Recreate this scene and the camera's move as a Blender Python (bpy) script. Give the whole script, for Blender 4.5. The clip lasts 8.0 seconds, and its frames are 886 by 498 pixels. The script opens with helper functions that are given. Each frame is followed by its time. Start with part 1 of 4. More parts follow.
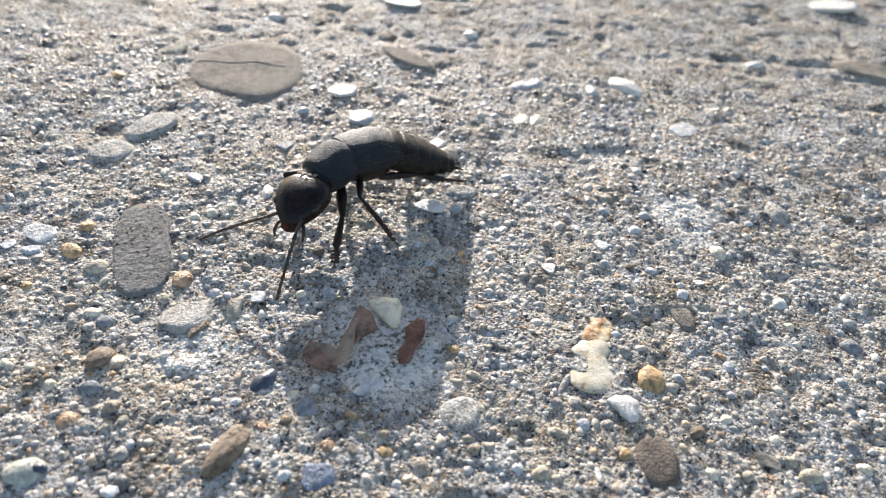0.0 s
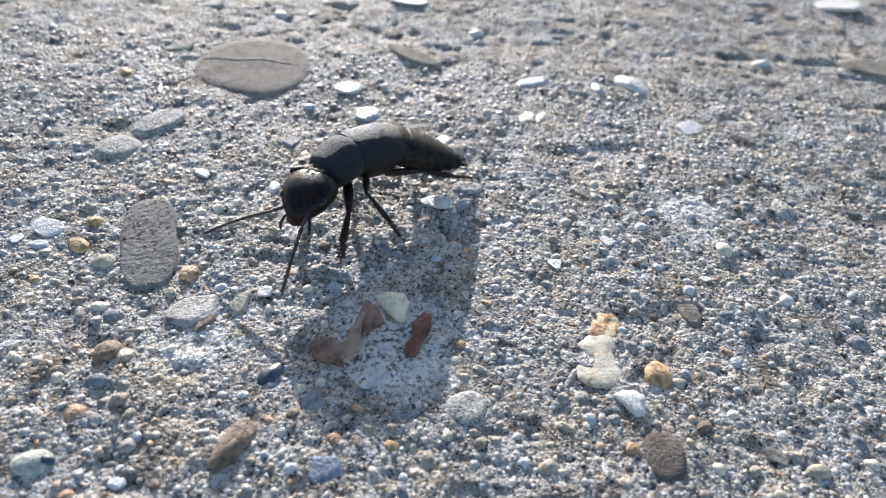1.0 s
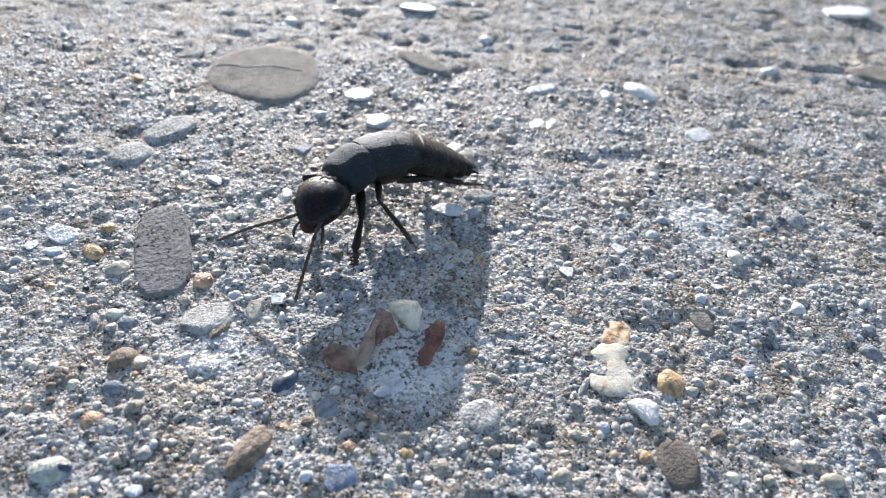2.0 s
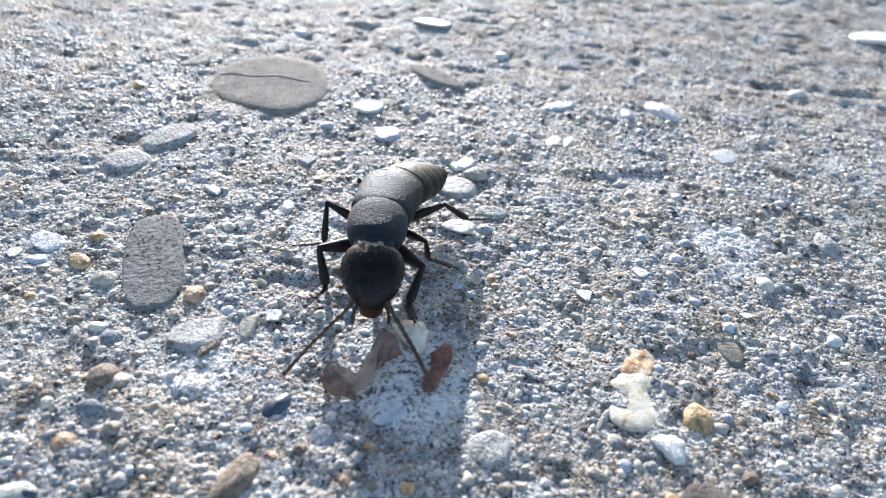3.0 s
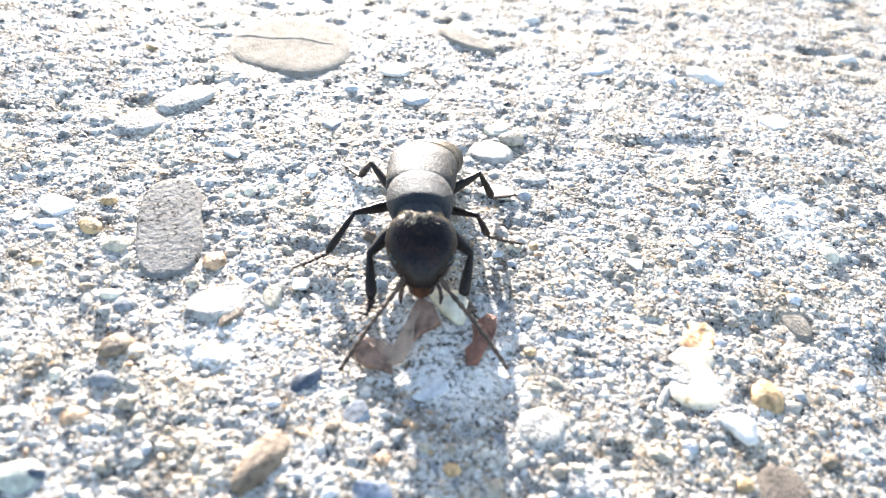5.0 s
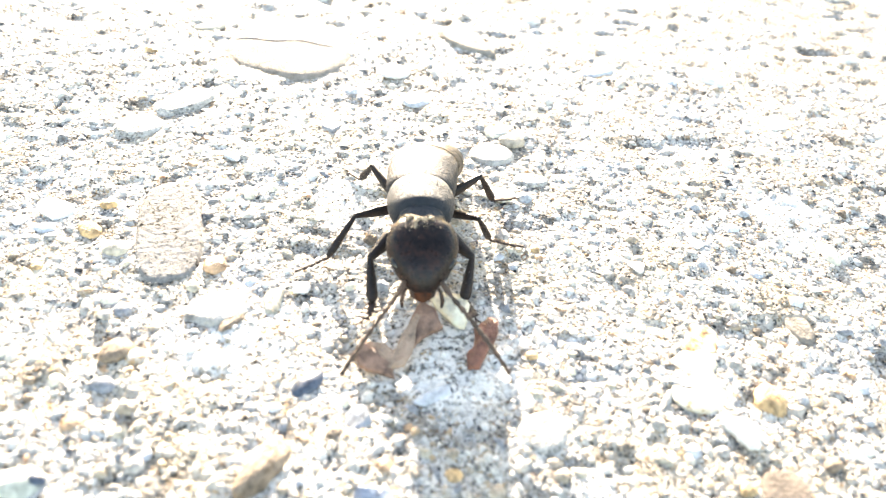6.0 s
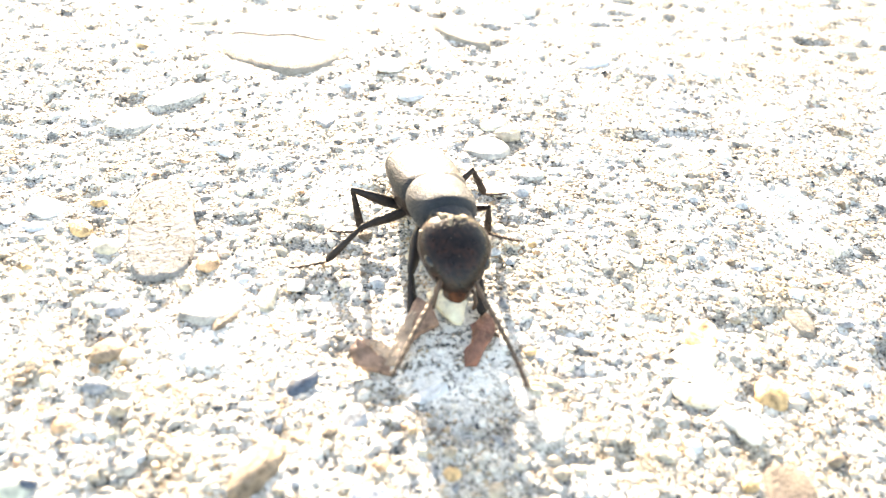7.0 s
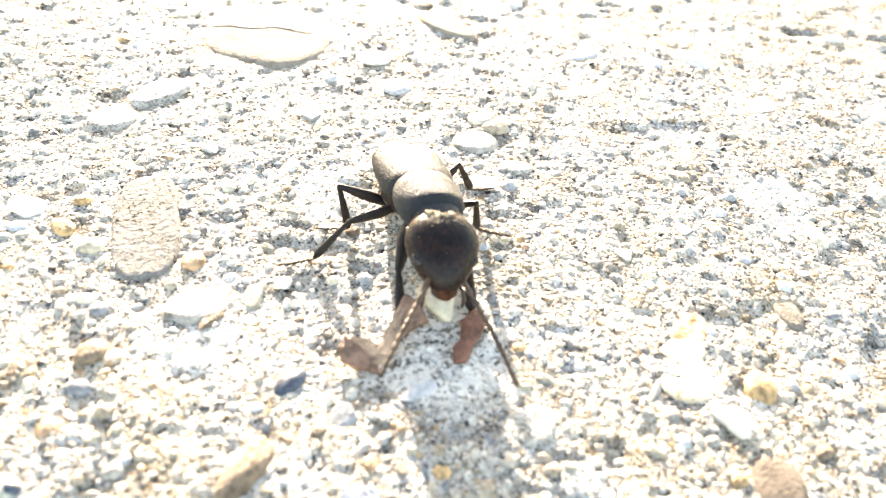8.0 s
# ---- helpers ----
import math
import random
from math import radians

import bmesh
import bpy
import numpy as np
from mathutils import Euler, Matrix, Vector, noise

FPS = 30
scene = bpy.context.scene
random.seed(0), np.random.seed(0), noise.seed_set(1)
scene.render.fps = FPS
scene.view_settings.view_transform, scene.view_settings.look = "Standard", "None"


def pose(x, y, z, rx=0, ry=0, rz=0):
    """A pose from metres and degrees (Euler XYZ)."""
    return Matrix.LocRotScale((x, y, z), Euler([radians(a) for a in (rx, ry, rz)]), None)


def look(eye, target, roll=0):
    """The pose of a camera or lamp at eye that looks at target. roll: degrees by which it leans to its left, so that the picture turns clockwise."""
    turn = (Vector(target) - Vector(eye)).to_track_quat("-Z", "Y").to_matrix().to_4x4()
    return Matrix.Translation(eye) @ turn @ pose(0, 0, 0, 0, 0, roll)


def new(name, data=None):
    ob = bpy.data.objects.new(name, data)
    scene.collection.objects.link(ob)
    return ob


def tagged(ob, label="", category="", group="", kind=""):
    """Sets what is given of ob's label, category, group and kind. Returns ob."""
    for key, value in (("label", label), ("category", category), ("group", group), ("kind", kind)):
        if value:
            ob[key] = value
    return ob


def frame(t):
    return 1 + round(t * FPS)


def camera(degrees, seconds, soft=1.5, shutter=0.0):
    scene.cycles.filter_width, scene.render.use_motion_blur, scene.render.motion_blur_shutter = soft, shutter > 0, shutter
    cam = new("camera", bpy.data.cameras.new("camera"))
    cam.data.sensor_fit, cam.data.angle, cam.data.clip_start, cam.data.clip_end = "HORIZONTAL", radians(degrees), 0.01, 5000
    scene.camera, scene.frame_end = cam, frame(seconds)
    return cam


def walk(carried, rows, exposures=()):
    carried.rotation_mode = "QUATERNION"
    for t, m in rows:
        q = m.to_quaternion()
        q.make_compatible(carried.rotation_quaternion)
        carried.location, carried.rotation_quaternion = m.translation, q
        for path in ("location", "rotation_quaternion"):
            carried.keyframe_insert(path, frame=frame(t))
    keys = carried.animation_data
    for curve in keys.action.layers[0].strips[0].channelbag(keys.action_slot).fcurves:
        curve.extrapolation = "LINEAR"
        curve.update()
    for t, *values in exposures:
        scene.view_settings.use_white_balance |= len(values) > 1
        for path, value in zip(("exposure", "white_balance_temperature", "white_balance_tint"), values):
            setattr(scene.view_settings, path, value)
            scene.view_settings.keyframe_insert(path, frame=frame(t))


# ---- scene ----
MM = 0.001

# camera and its walk
cam = camera(62, 8.0, soft=1.1)
cam.data.dof.use_dof = True
cam.data.dof.focus_distance = 0.076
cam.data.dof.aperture_fstop = 36.0
walk(cam, [
    (0.0, look((0.00000, -0.06050, 0.05500), (-0.00000, -0.00032, 0), 5.05)),
    (0.5, look((0.00007, -0.06067, 0.05470), (-0.00002, -0.00059, 0), 5.06)),
    (1.0, look((-0.00026, -0.06107, 0.05444), (-0.00064, -0.00112, 0), 4.95)),
    (1.5, look((-0.00036, -0.06097, 0.05470), (-0.00080, -0.00075, 0), 4.94)),
    (2.0, look((-0.00133, -0.06100, 0.05493), (-0.00205, -0.00008, 0), 4.86)),
    (2.2, look((-0.00123, -0.05927, 0.05500), (-0.00329, 0.00015, 0), 4.35)),
    (3.3, look((-0.00179, -0.05782, 0.04877), (-0.00355, 0.00200, 0), 5.85)),
    (3.5, look((-0.00273, -0.05857, 0.04802), (-0.00469, 0.00011, 0), 5.82)),
    (4.0, look((-0.00309, -0.05729, 0.04531), (-0.00498, -0.00444, 0), 5.74)),
    (4.5, look((-0.00383, -0.05586, 0.04486), (-0.00598, -0.00362, 0), 5.39)),
    (6.0, look((-0.00438, -0.05495, 0.04496), (-0.00656, -0.00256, 0), 5.16)),
    (6.5, look((-0.00444, -0.05449, 0.04463), (-0.00644, -0.00288, 0), 5.03)),
    (7.0, look((-0.00433, -0.05424, 0.04452), (-0.00614, -0.00316, 0), 4.83)),
    (7.5, look((-0.00338, -0.05424, 0.04435), (-0.00483, -0.00390, 0), 4.94)),
    (8.0, look((-0.00420, -0.05359, 0.04454), (-0.00501, -0.00360, 0), 5.02)),
], exposures=[
    (0.0, 1.15, 7050, 14), (0.5, 1.03, 6550, 14), (1.0, 0.98, 6450, 14), (1.5, 1.12, 6600, 14), (2.2, 1.15, 6250, 14),
    (3.3, 1.33, 6150, 13), (3.5, 1.38, 6150, 13), (4.0, 1.85, 6550, 13), (4.5, 1.97, 6500, 13),
    (4.7, 2.07, 6650, 13), (5.8, 2.95, 8000, 14), (6.0, 3.08, 8500, 14), (6.5, 3.28, 8800, 14),
    (7.0, 3.2, 9100, 15), (8.0, 3.0, 9300, 15)])

# daylight: a low sun behind the beetle and a clear sky
SUN_HEIGHT = radians(13.2)
SUN_TURN = radians(-14.5)        # clockwise from +y
sun_to = Vector((math.sin(SUN_TURN) * math.cos(SUN_HEIGHT), math.cos(SUN_TURN) * math.cos(SUN_HEIGHT), math.sin(SUN_HEIGHT)))
world = bpy.data.worlds.new("sky")
scene.world = world
world.use_nodes = True
sky = world.node_tree.nodes.new("ShaderNodeTexSky")
sky.sky_type, sky.sun_disc = "NISHITA", False
sky.sun_elevation, sky.sun_rotation = SUN_HEIGHT, SUN_TURN
sky.air_density, sky.dust_density, sky.ozone_density = 1.0, 1.0, 1.0
world.node_tree.nodes["Background"].inputs["Strength"].default_value = 0.12
world.node_tree.links.new(sky.outputs["Color"], world.node_tree.nodes["Background"].inputs["Color"])
sun = new("sun", bpy.data.lights.new("sun", "SUN"))
sun.data.energy, sun.data.angle, sun.data.color = 4.3, radians(0.6), (1.0, 0.975, 0.935)
sun.matrix_world = look(sun_to, (0, 0, 0))


# materials
def material(name, colours, rough=0.6, scale=1500, bump=0.3, bump_scale=4000, spec=0.5, island=0.0, metal=0.0, sheen=0.0, mottle=0.5, thin=0.0):
    """Mottled mineral or chitin: a ramp over two scales of noise (1/m), a random shift for each object or island, and fine relief."""
    m = bpy.data.materials.new(name)
    m.use_nodes = True
    n, link = m.node_tree.nodes, m.node_tree.links.new
    p = n["Principled BSDF"]
    at = n.new("ShaderNodeTexCoord").outputs["Object"]

    def noise_at(k, detail, roughness=0.6):
        t = n.new("ShaderNodeTexNoise")
        t.inputs["Scale"].default_value, t.inputs["Detail"].default_value, t.inputs["Roughness"].default_value = k, detail, roughness
        link(at, t.inputs["Vector"])
        return t.outputs["Fac"]

    def math_node(op, a, b):
        t = n.new("ShaderNodeMath")
        t.operation = op
        for i, v in enumerate((a, b)):
            if isinstance(v, (int, float)):
                t.inputs[i].default_value = v
            else:
                link(v, t.inputs[i])
        return t.outputs[0]

    fac = math_node("ADD", math_node("MULTIPLY", noise_at(scale, 5), 0.6), math_node("MULTIPLY", noise_at(scale * 0.21, 3), 0.4))
    fac = math_node("ADD", math_node("MULTIPLY", math_node("SUBTRACT", fac, 0.5), 2.4 * mottle / 0.5), 0.5)
    if island:
        g = n.new("ShaderNodeNewGeometry").outputs["Random Per Island"]
        fac = math_node("ADD", math_node("MULTIPLY", math_node("SUBTRACT", fac, 0.5), 1 - island), g)
    ramp = n.new("ShaderNodeValToRGB")
    while len(ramp.color_ramp.elements) < len(colours):
        ramp.color_ramp.elements.new(0.5)
    for e, (where, c) in zip(ramp.color_ramp.elements, colours):
        e.position, e.color = where, (*c, 1)
    link(fac, ramp.inputs["Fac"])
    link(ramp.outputs["Color"], p.inputs["Base Color"])
    r = math_node("ADD", math_node("MULTIPLY", noise_at(scale * 0.7, 2), 0.3), rough - 0.15)
    link(r, p.inputs["Roughness"])
    p.inputs["Specular IOR Level"].default_value = spec
    p.inputs["Metallic"].default_value = metal
    if "chitin" in name or "elytra" in name or "abdomen" in name:
        p.inputs["Specular Tint"].default_value = (0.74, 0.86, 1.0, 1)
    if sheen:
        p.inputs["Sheen Weight"].default_value = sheen
        p.inputs["Sheen Roughness"].default_value = 0.35
        p.inputs["Sheen Tint"].default_value = (0.8, 0.76, 0.68, 1)
    if thin:
        p.inputs["Subsurface Weight"].default_value = thin
        p.inputs["Subsurface Radius"].default_value = (0.0010, 0.0009, 0.0008)
        p.inputs["Subsurface Scale"].default_value = 1.0
    if bump:
        b = n.new("ShaderNodeBump")
        b.inputs["Strength"].default_value, b.inputs["Distance"].default_value = bump, 0.9 / bump_scale
        link(noise_at(bump_scale, 4), b.inputs["Height"])
        link(b.outputs["Normal"], p.inputs["Normal"])
    return m


def tone(name, c, spread=0.35, **more):
    """A mottled stone of about that colour."""
    more = {"spec": 0.35, "bump": 0.8, "bump_scale": 3200, **more}
    spread *= 1.6
    dark = tuple(v * (1 - spread) for v in c)
    light = tuple(min(0.92, v * (1 + spread * 0.8)) for v in c)
    return material(name, [(0.15, dark), (0.5, c), (0.9, light)], **more)


SAND_RAMP = [(0.0, (0.035, 0.036, 0.04)), (0.06, (0.10, 0.10, 0.11)), (0.13, (0.20, 0.205, 0.215)), (0.22, (0.33, 0.325, 0.315)), (0.40, (0.45, 0.44, 0.42)), (0.52, (0.54, 0.53, 0.51)),
             (0.64, (0.60, 0.59, 0.57)), (0.74, (0.46, 0.43, 0.38)), (0.83, (0.38, 0.31, 0.23)), (0.88, (0.24, 0.18, 0.13)), (0.92, (0.48, 0.45, 0.41)), (0.97, (0.50, 0.35, 0.20)), (1.0, (0.30, 0.18, 0.13))]


def concrete_material():
    """Cement paste full of fine sand: cells of two sizes, each with its own tone and dome, under a broken film of pale paste."""
    m = material("cement", [(0.14, (0.06, 0.058, 0.055)), (0.28, (0.32, 0.31, 0.295)), (0.5, (0.49, 0.475, 0.455)), (0.9, (0.66, 0.645, 0.62))],
                 rough=0.75, scale=2600, bump=0.0, spec=0.2, mottle=0.6)
    n, link = m.node_tree.nodes, m.node_tree.links.new
    p = n["Principled BSDF"]
    at = [x for x in n if x.bl_idname == "ShaderNodeTexCoord"][0].outputs["Object"]
    paste = p.inputs["Base Color"].links[0].from_socket
    stain = n.new("ShaderNodeTexNoise")
    stain.inputs["Scale"].default_value, stain.inputs["Detail"].default_value, stain.inputs["Roughness"].default_value = 190, 7, 0.68
    link(at, stain.inputs["Vector"])
    dirty = n.new("ShaderNodeValToRGB")
    dirty.color_ramp.elements[0].position, dirty.color_ramp.elements[0].color = 0.34, (0.50, 0.47, 0.44, 1)
    dirty.color_ramp.elements[1].position, dirty.color_ramp.elements[1].color = 0.56, (1, 1, 1, 1)
    link(stain.outputs["Fac"], dirty.inputs["Fac"])
    colour, relief_sum = paste, None
    for size, share, depth in ((0.62, 0.3, 1.0), (0.3, 0.4, 0.6), (0.16, 0.3, 0.35)):
        v = n.new("ShaderNodeTexVoronoi")
        v.inputs["Scale"].default_value = 1000 / size
        link(at, v.inputs["Vector"])
        ramp = n.new("ShaderNodeValToRGB")
        while len(ramp.color_ramp.elements) < len(SAND_RAMP):
            ramp.color_ramp.elements.new(0.5)
        for e, (where, c) in zip(ramp.color_ramp.elements, SAND_RAMP):
            e.position, e.color = where, (*c, 1)
        sep = n.new("ShaderNodeSeparateColor")
        link(v.outputs["Color"], sep.inputs["Color"])
        link(sep.outputs[0], ramp.inputs["Fac"])
        film = n.new("ShaderNodeMath")
        film.operation = "LESS_THAN"
        link(sep.outputs[1], film.inputs[0])
        film.inputs[1].default_value = share
        mix = n.new("ShaderNodeMix")
        mix.data_type = "RGBA"
        link(film.outputs[0], mix.inputs["Factor"])
        link(colour, mix.inputs["A"])
        link(ramp.outputs["Color"], mix.inputs["B"])
        colour = mix.outputs["Result"]
        b = n.new("ShaderNodeBump")
        b.invert = True
        b.inputs["Strength"].default_value, b.inputs["Distance"].default_value = 0.8, 0.00022 * depth
        link(v.outputs["Distance"], b.inputs["Height"])
        if relief_sum is not None:
            link(relief_sum, b.inputs["Normal"])
        relief_sum = b.outputs["Normal"]
    grime = n.new("ShaderNodeMix")
    grime.data_type, grime.blend_type = "RGBA", "MULTIPLY"
    grime.inputs["Factor"].default_value = 1.0
    link(colour, grime.inputs["A"])
    link(dirty.outputs["Color"], grime.inputs["B"])
    # pinholes in the paste, their dirt and their shade put in as dark colour
    pin = n.new("ShaderNodeTexNoise")
    pin.inputs["Scale"].default_value, pin.inputs["Detail"].default_value, pin.inputs["Roughness"].default_value = 2100, 4, 0.65
    link(at, pin.inputs["Vector"])
    dark = n.new("ShaderNodeValToRGB")
    dark.color_ramp.elements[0].position, dark.color_ramp.elements[0].color = 0.355, (0.24, 0.22, 0.20, 1)
    dark.color_ramp.elements[1].position, dark.color_ramp.elements[1].color = 0.43, (1, 1, 1, 1)
    link(pin.outputs["Fac"], dark.inputs["Fac"])
    holed = n.new("ShaderNodeMix")
    holed.data_type, holed.blend_type = "RGBA", "MULTIPLY"
    holed.inputs["Factor"].default_value = 1.0
    link(grime.outputs["Result"], holed.inputs["A"])
    link(dark.outputs["Color"], holed.inputs["B"])
    link(holed.outputs["Result"], p.inputs["Base Color"])
    sunk = n.new("ShaderNodeBump")
    sunk.inputs["Strength"].default_value, sunk.inputs["Distance"].default_value = 0.7, 0.00012
    link(dark.outputs["Color"], sunk.inputs["Height"])
    link(relief_sum, sunk.inputs["Normal"])
    relief_sum = sunk.outputs["Normal"]
    link(relief_sum, p.inputs["Normal"])
    return m


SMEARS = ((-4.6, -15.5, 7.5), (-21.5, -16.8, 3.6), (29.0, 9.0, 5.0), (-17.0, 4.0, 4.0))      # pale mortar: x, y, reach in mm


def tinted(m):
    """Bluish and creamy patches a centimetre wide, and darker weathering, over all that makes up the slab."""
    n, link = m.node_tree.nodes, m.node_tree.links.new
    p = n["Principled BSDF"]
    at = [x for x in n if x.bl_idname == "ShaderNodeTexCoord"][0].outputs["Object"]
    colour = p.inputs["Base Color"].links[0].from_socket
    for scale, detail, stops in ((115, 4, ((0.34, (0.93, 0.97, 1.02)), (0.5, (1.0, 0.995, 0.98)), (0.64, (1.07, 1.01, 0.91)))),
                                 (330, 6, ((0.33, (0.50, 0.48, 0.46)), (0.47, (1.0, 1.0, 1.0)), (0.7, (1.15, 1.14, 1.12))))):
        t = n.new("ShaderNodeTexNoise")
        t.inputs["Scale"].default_value, t.inputs["Detail"].default_value = scale, detail
        link(at, t.inputs["Vector"])
        ramp = n.new("ShaderNodeValToRGB")
        ramp.color_ramp.elements.new(0.5)
        for e, (where, c) in zip(ramp.color_ramp.elements, stops):
            e.position, e.color = where, (*c, 1)
        link(t.outputs["Fac"], ramp.inputs["Fac"])
        mix = n.new("ShaderNodeMix")
        mix.data_type, mix.blend_type = "RGBA", "MULTIPLY"
        mix.inputs["Factor"].default_value = 1.0
        link(colour, mix.inputs["A"])
        link(ramp.outputs["Color"], mix.inputs["B"])
        colour = mix.outputs["Result"]
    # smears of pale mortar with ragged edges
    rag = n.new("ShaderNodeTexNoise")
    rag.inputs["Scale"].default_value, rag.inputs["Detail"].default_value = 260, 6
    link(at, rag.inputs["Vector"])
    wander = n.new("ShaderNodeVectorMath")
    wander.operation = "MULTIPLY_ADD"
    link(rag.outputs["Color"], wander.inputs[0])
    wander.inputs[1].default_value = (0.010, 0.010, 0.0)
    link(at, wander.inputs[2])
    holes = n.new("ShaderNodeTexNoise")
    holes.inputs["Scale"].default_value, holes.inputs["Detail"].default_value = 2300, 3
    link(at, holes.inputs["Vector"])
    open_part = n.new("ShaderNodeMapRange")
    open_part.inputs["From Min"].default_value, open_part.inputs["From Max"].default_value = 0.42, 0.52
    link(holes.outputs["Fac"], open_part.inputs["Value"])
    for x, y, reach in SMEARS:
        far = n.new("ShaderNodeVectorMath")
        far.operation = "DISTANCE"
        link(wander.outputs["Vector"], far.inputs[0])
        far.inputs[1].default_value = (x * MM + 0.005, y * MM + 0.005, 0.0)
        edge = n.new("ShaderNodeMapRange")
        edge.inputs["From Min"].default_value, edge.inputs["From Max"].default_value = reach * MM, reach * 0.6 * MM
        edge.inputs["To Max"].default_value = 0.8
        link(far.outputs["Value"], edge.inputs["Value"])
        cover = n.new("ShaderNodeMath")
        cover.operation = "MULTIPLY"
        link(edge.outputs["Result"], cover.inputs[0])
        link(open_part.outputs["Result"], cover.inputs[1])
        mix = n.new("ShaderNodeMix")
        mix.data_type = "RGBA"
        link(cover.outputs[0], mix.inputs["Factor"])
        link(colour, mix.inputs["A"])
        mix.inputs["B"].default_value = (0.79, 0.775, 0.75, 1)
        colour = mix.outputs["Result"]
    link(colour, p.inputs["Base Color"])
    return m


def coated(m):
    """A broken film of pale cement over grains."""
    n, link = m.node_tree.nodes, m.node_tree.links.new
    p = n["Principled BSDF"]
    at = [x for x in n if x.bl_idname == "ShaderNodeTexCoord"][0].outputs["Object"]
    film = n.new("ShaderNodeTexNoise")
    film.inputs["Scale"].default_value, film.inputs["Detail"].default_value, film.inputs["Roughness"].default_value = 1100, 5, 0.7
    link(at, film.inputs["Vector"])
    edge = n.new("ShaderNodeMapRange")
    edge.inputs["From Min"].default_value, edge.inputs["From Max"].default_value, edge.inputs["To Max"].default_value = 0.49, 0.56, 0.85
    link(film.outputs["Fac"], edge.inputs["Value"])
    tint = n.new("ShaderNodeTexNoise")
    tint.inputs["Scale"].default_value, tint.inputs["Detail"].default_value = 5200, 3
    link(at, tint.inputs["Vector"])
    paste = n.new("ShaderNodeValToRGB")
    paste.color_ramp.elements[0].position, paste.color_ramp.elements[0].color = 0.35, (0.30, 0.29, 0.275, 1)
    paste.color_ramp.elements[1].position, paste.color_ramp.elements[1].color = 0.6, (0.66, 0.645, 0.62, 1)
    link(tint.outputs["Fac"], paste.inputs["Fac"])
    mix = n.new("ShaderNodeMix")
    mix.data_type = "RGBA"
    link(edge.outputs["Result"], mix.inputs["Factor"])
    link(p.inputs["Base Color"].links[0].from_socket, mix.inputs["A"])
    link(paste.outputs["Color"], mix.inputs["B"])
    link(mix.outputs["Result"], p.inputs["Base Color"])
    return m


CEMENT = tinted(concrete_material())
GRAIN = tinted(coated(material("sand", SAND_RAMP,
                        rough=0.42, scale=5200, bump=0.5, bump_scale=6000, island=0.88, spec=0.36, thin=0.3)))
TONES = {
    "white": (tone("white_shell", (0.66, 0.65, 0.63), 0.12, rough=0.35, thin=0.15), "smooth white"),
    "pale": (tone("pale_quartz", (0.48, 0.51, 0.55), 0.2, rough=0.35, thin=0.1), "pale bluish quartz"),
    "cream": (tone("cream_stone", (0.78, 0.72, 0.58), 0.18, rough=0.42, thin=0.1), "cream coloured"),
    "buff": (tone("buff_stone", (0.47, 0.43, 0.35), 0.3, rough=0.8, spec=0.25), "buff sandy"),
    "tan": (tone("tan_stone", (0.40, 0.345, 0.28), 0.3, rough=0.55), "tan brown"),
    "taupe": (tone("taupe_stone", (0.25, 0.225, 0.195), 0.25, rough=0.85, scale=900, spec=0.2), "flat worn taupe"),
    "pitted": (material("pitted_stone", [(0.30, (0.02, 0.02, 0.02)), (0.35, (0.16, 0.157, 0.152)), (0.6, (0.21, 0.206, 0.20)), (0.9, (0.28, 0.273, 0.263))], rough=0.9, scale=2300, bump=0.7, bump_scale=1700, spec=0.2), "dark grey pitted"),
    "grey": (tone("grey_stone", (0.38, 0.365, 0.34), 0.35, rough=0.55), "mottled grey"),
    "slate": (tone("slate_stone", (0.25, 0.27, 0.30), 0.35, rough=0.75), "blue grey slate"),
    "navy": (tone("navy_stone", (0.065, 0.085, 0.12), 0.4, rough=0.35, bump=0.2), "smooth blue black"),
    "ochre": (tone("ochre_stone", (0.54, 0.36, 0.19), 0.45, rough=0.5), "ochre yellow"),
    "rust": (tone("rust_stone", (0.50, 0.32, 0.20), 0.45, rough=0.45), "rusty orange"),
    "brown": (tone("brown_stone", (0.23, 0.175, 0.13), 0.4, rough=0.65), "rough brown"),
    "crust": (tone("crusted_stone", (0.40, 0.39, 0.37), 0.5, rough=0.8, scale=3200, bump=1.0, bump_scale=2400), "cement crusted grey"),
    "umber": (tone("umber_stone", (0.145, 0.12, 0.102), 0.25, rough=0.7, scale=900, spec=0.25), "smooth dark umber"),
    "blue": (tone("blue_stone", (0.20, 0.25, 0.33), 0.3, rough=0.5, spec=0.35), "smooth blue grey"),
    "shell": (tone("pale_shell", (0.46, 0.48, 0.42), 0.35, rough=0.5, scale=1800), "pale greenish"),
    "glass": (tone("clear_quartz", (0.66, 0.68, 0.70), 0.2, rough=0.15, thin=0.2), "clear glassy quartz"),
}
WHITE, PALE, CREAM, BUFF, TAN, TAUPE, PITTED, GREY, SLATE, NAVY, OCHRE, RUST, BROWN, GLASS, CRUST, UMBER, BLUE = (
    "white", "pale", "cream", "buff", "tan", "taupe", "pitted", "grey", "slate", "navy", "ochre", "rust", "brown", "glass", "crust", "umber", "blue")
ROUND, FLAT, CHIP, ROUGH, SHELL = "round", "flat", "chip", "rough", "shell"
FLAKE = tone("brown_flake", (0.24, 0.145, 0.11), 0.4, rough=0.5, thin=0.05)
RED_FLAKE = tone("red_flake", (0.17, 0.075, 0.055), 0.4, rough=0.5, thin=0.2)
RIM = tone("pale_rim", (0.30, 0.215, 0.165), 0.3, rough=0.4, thin=0.2)
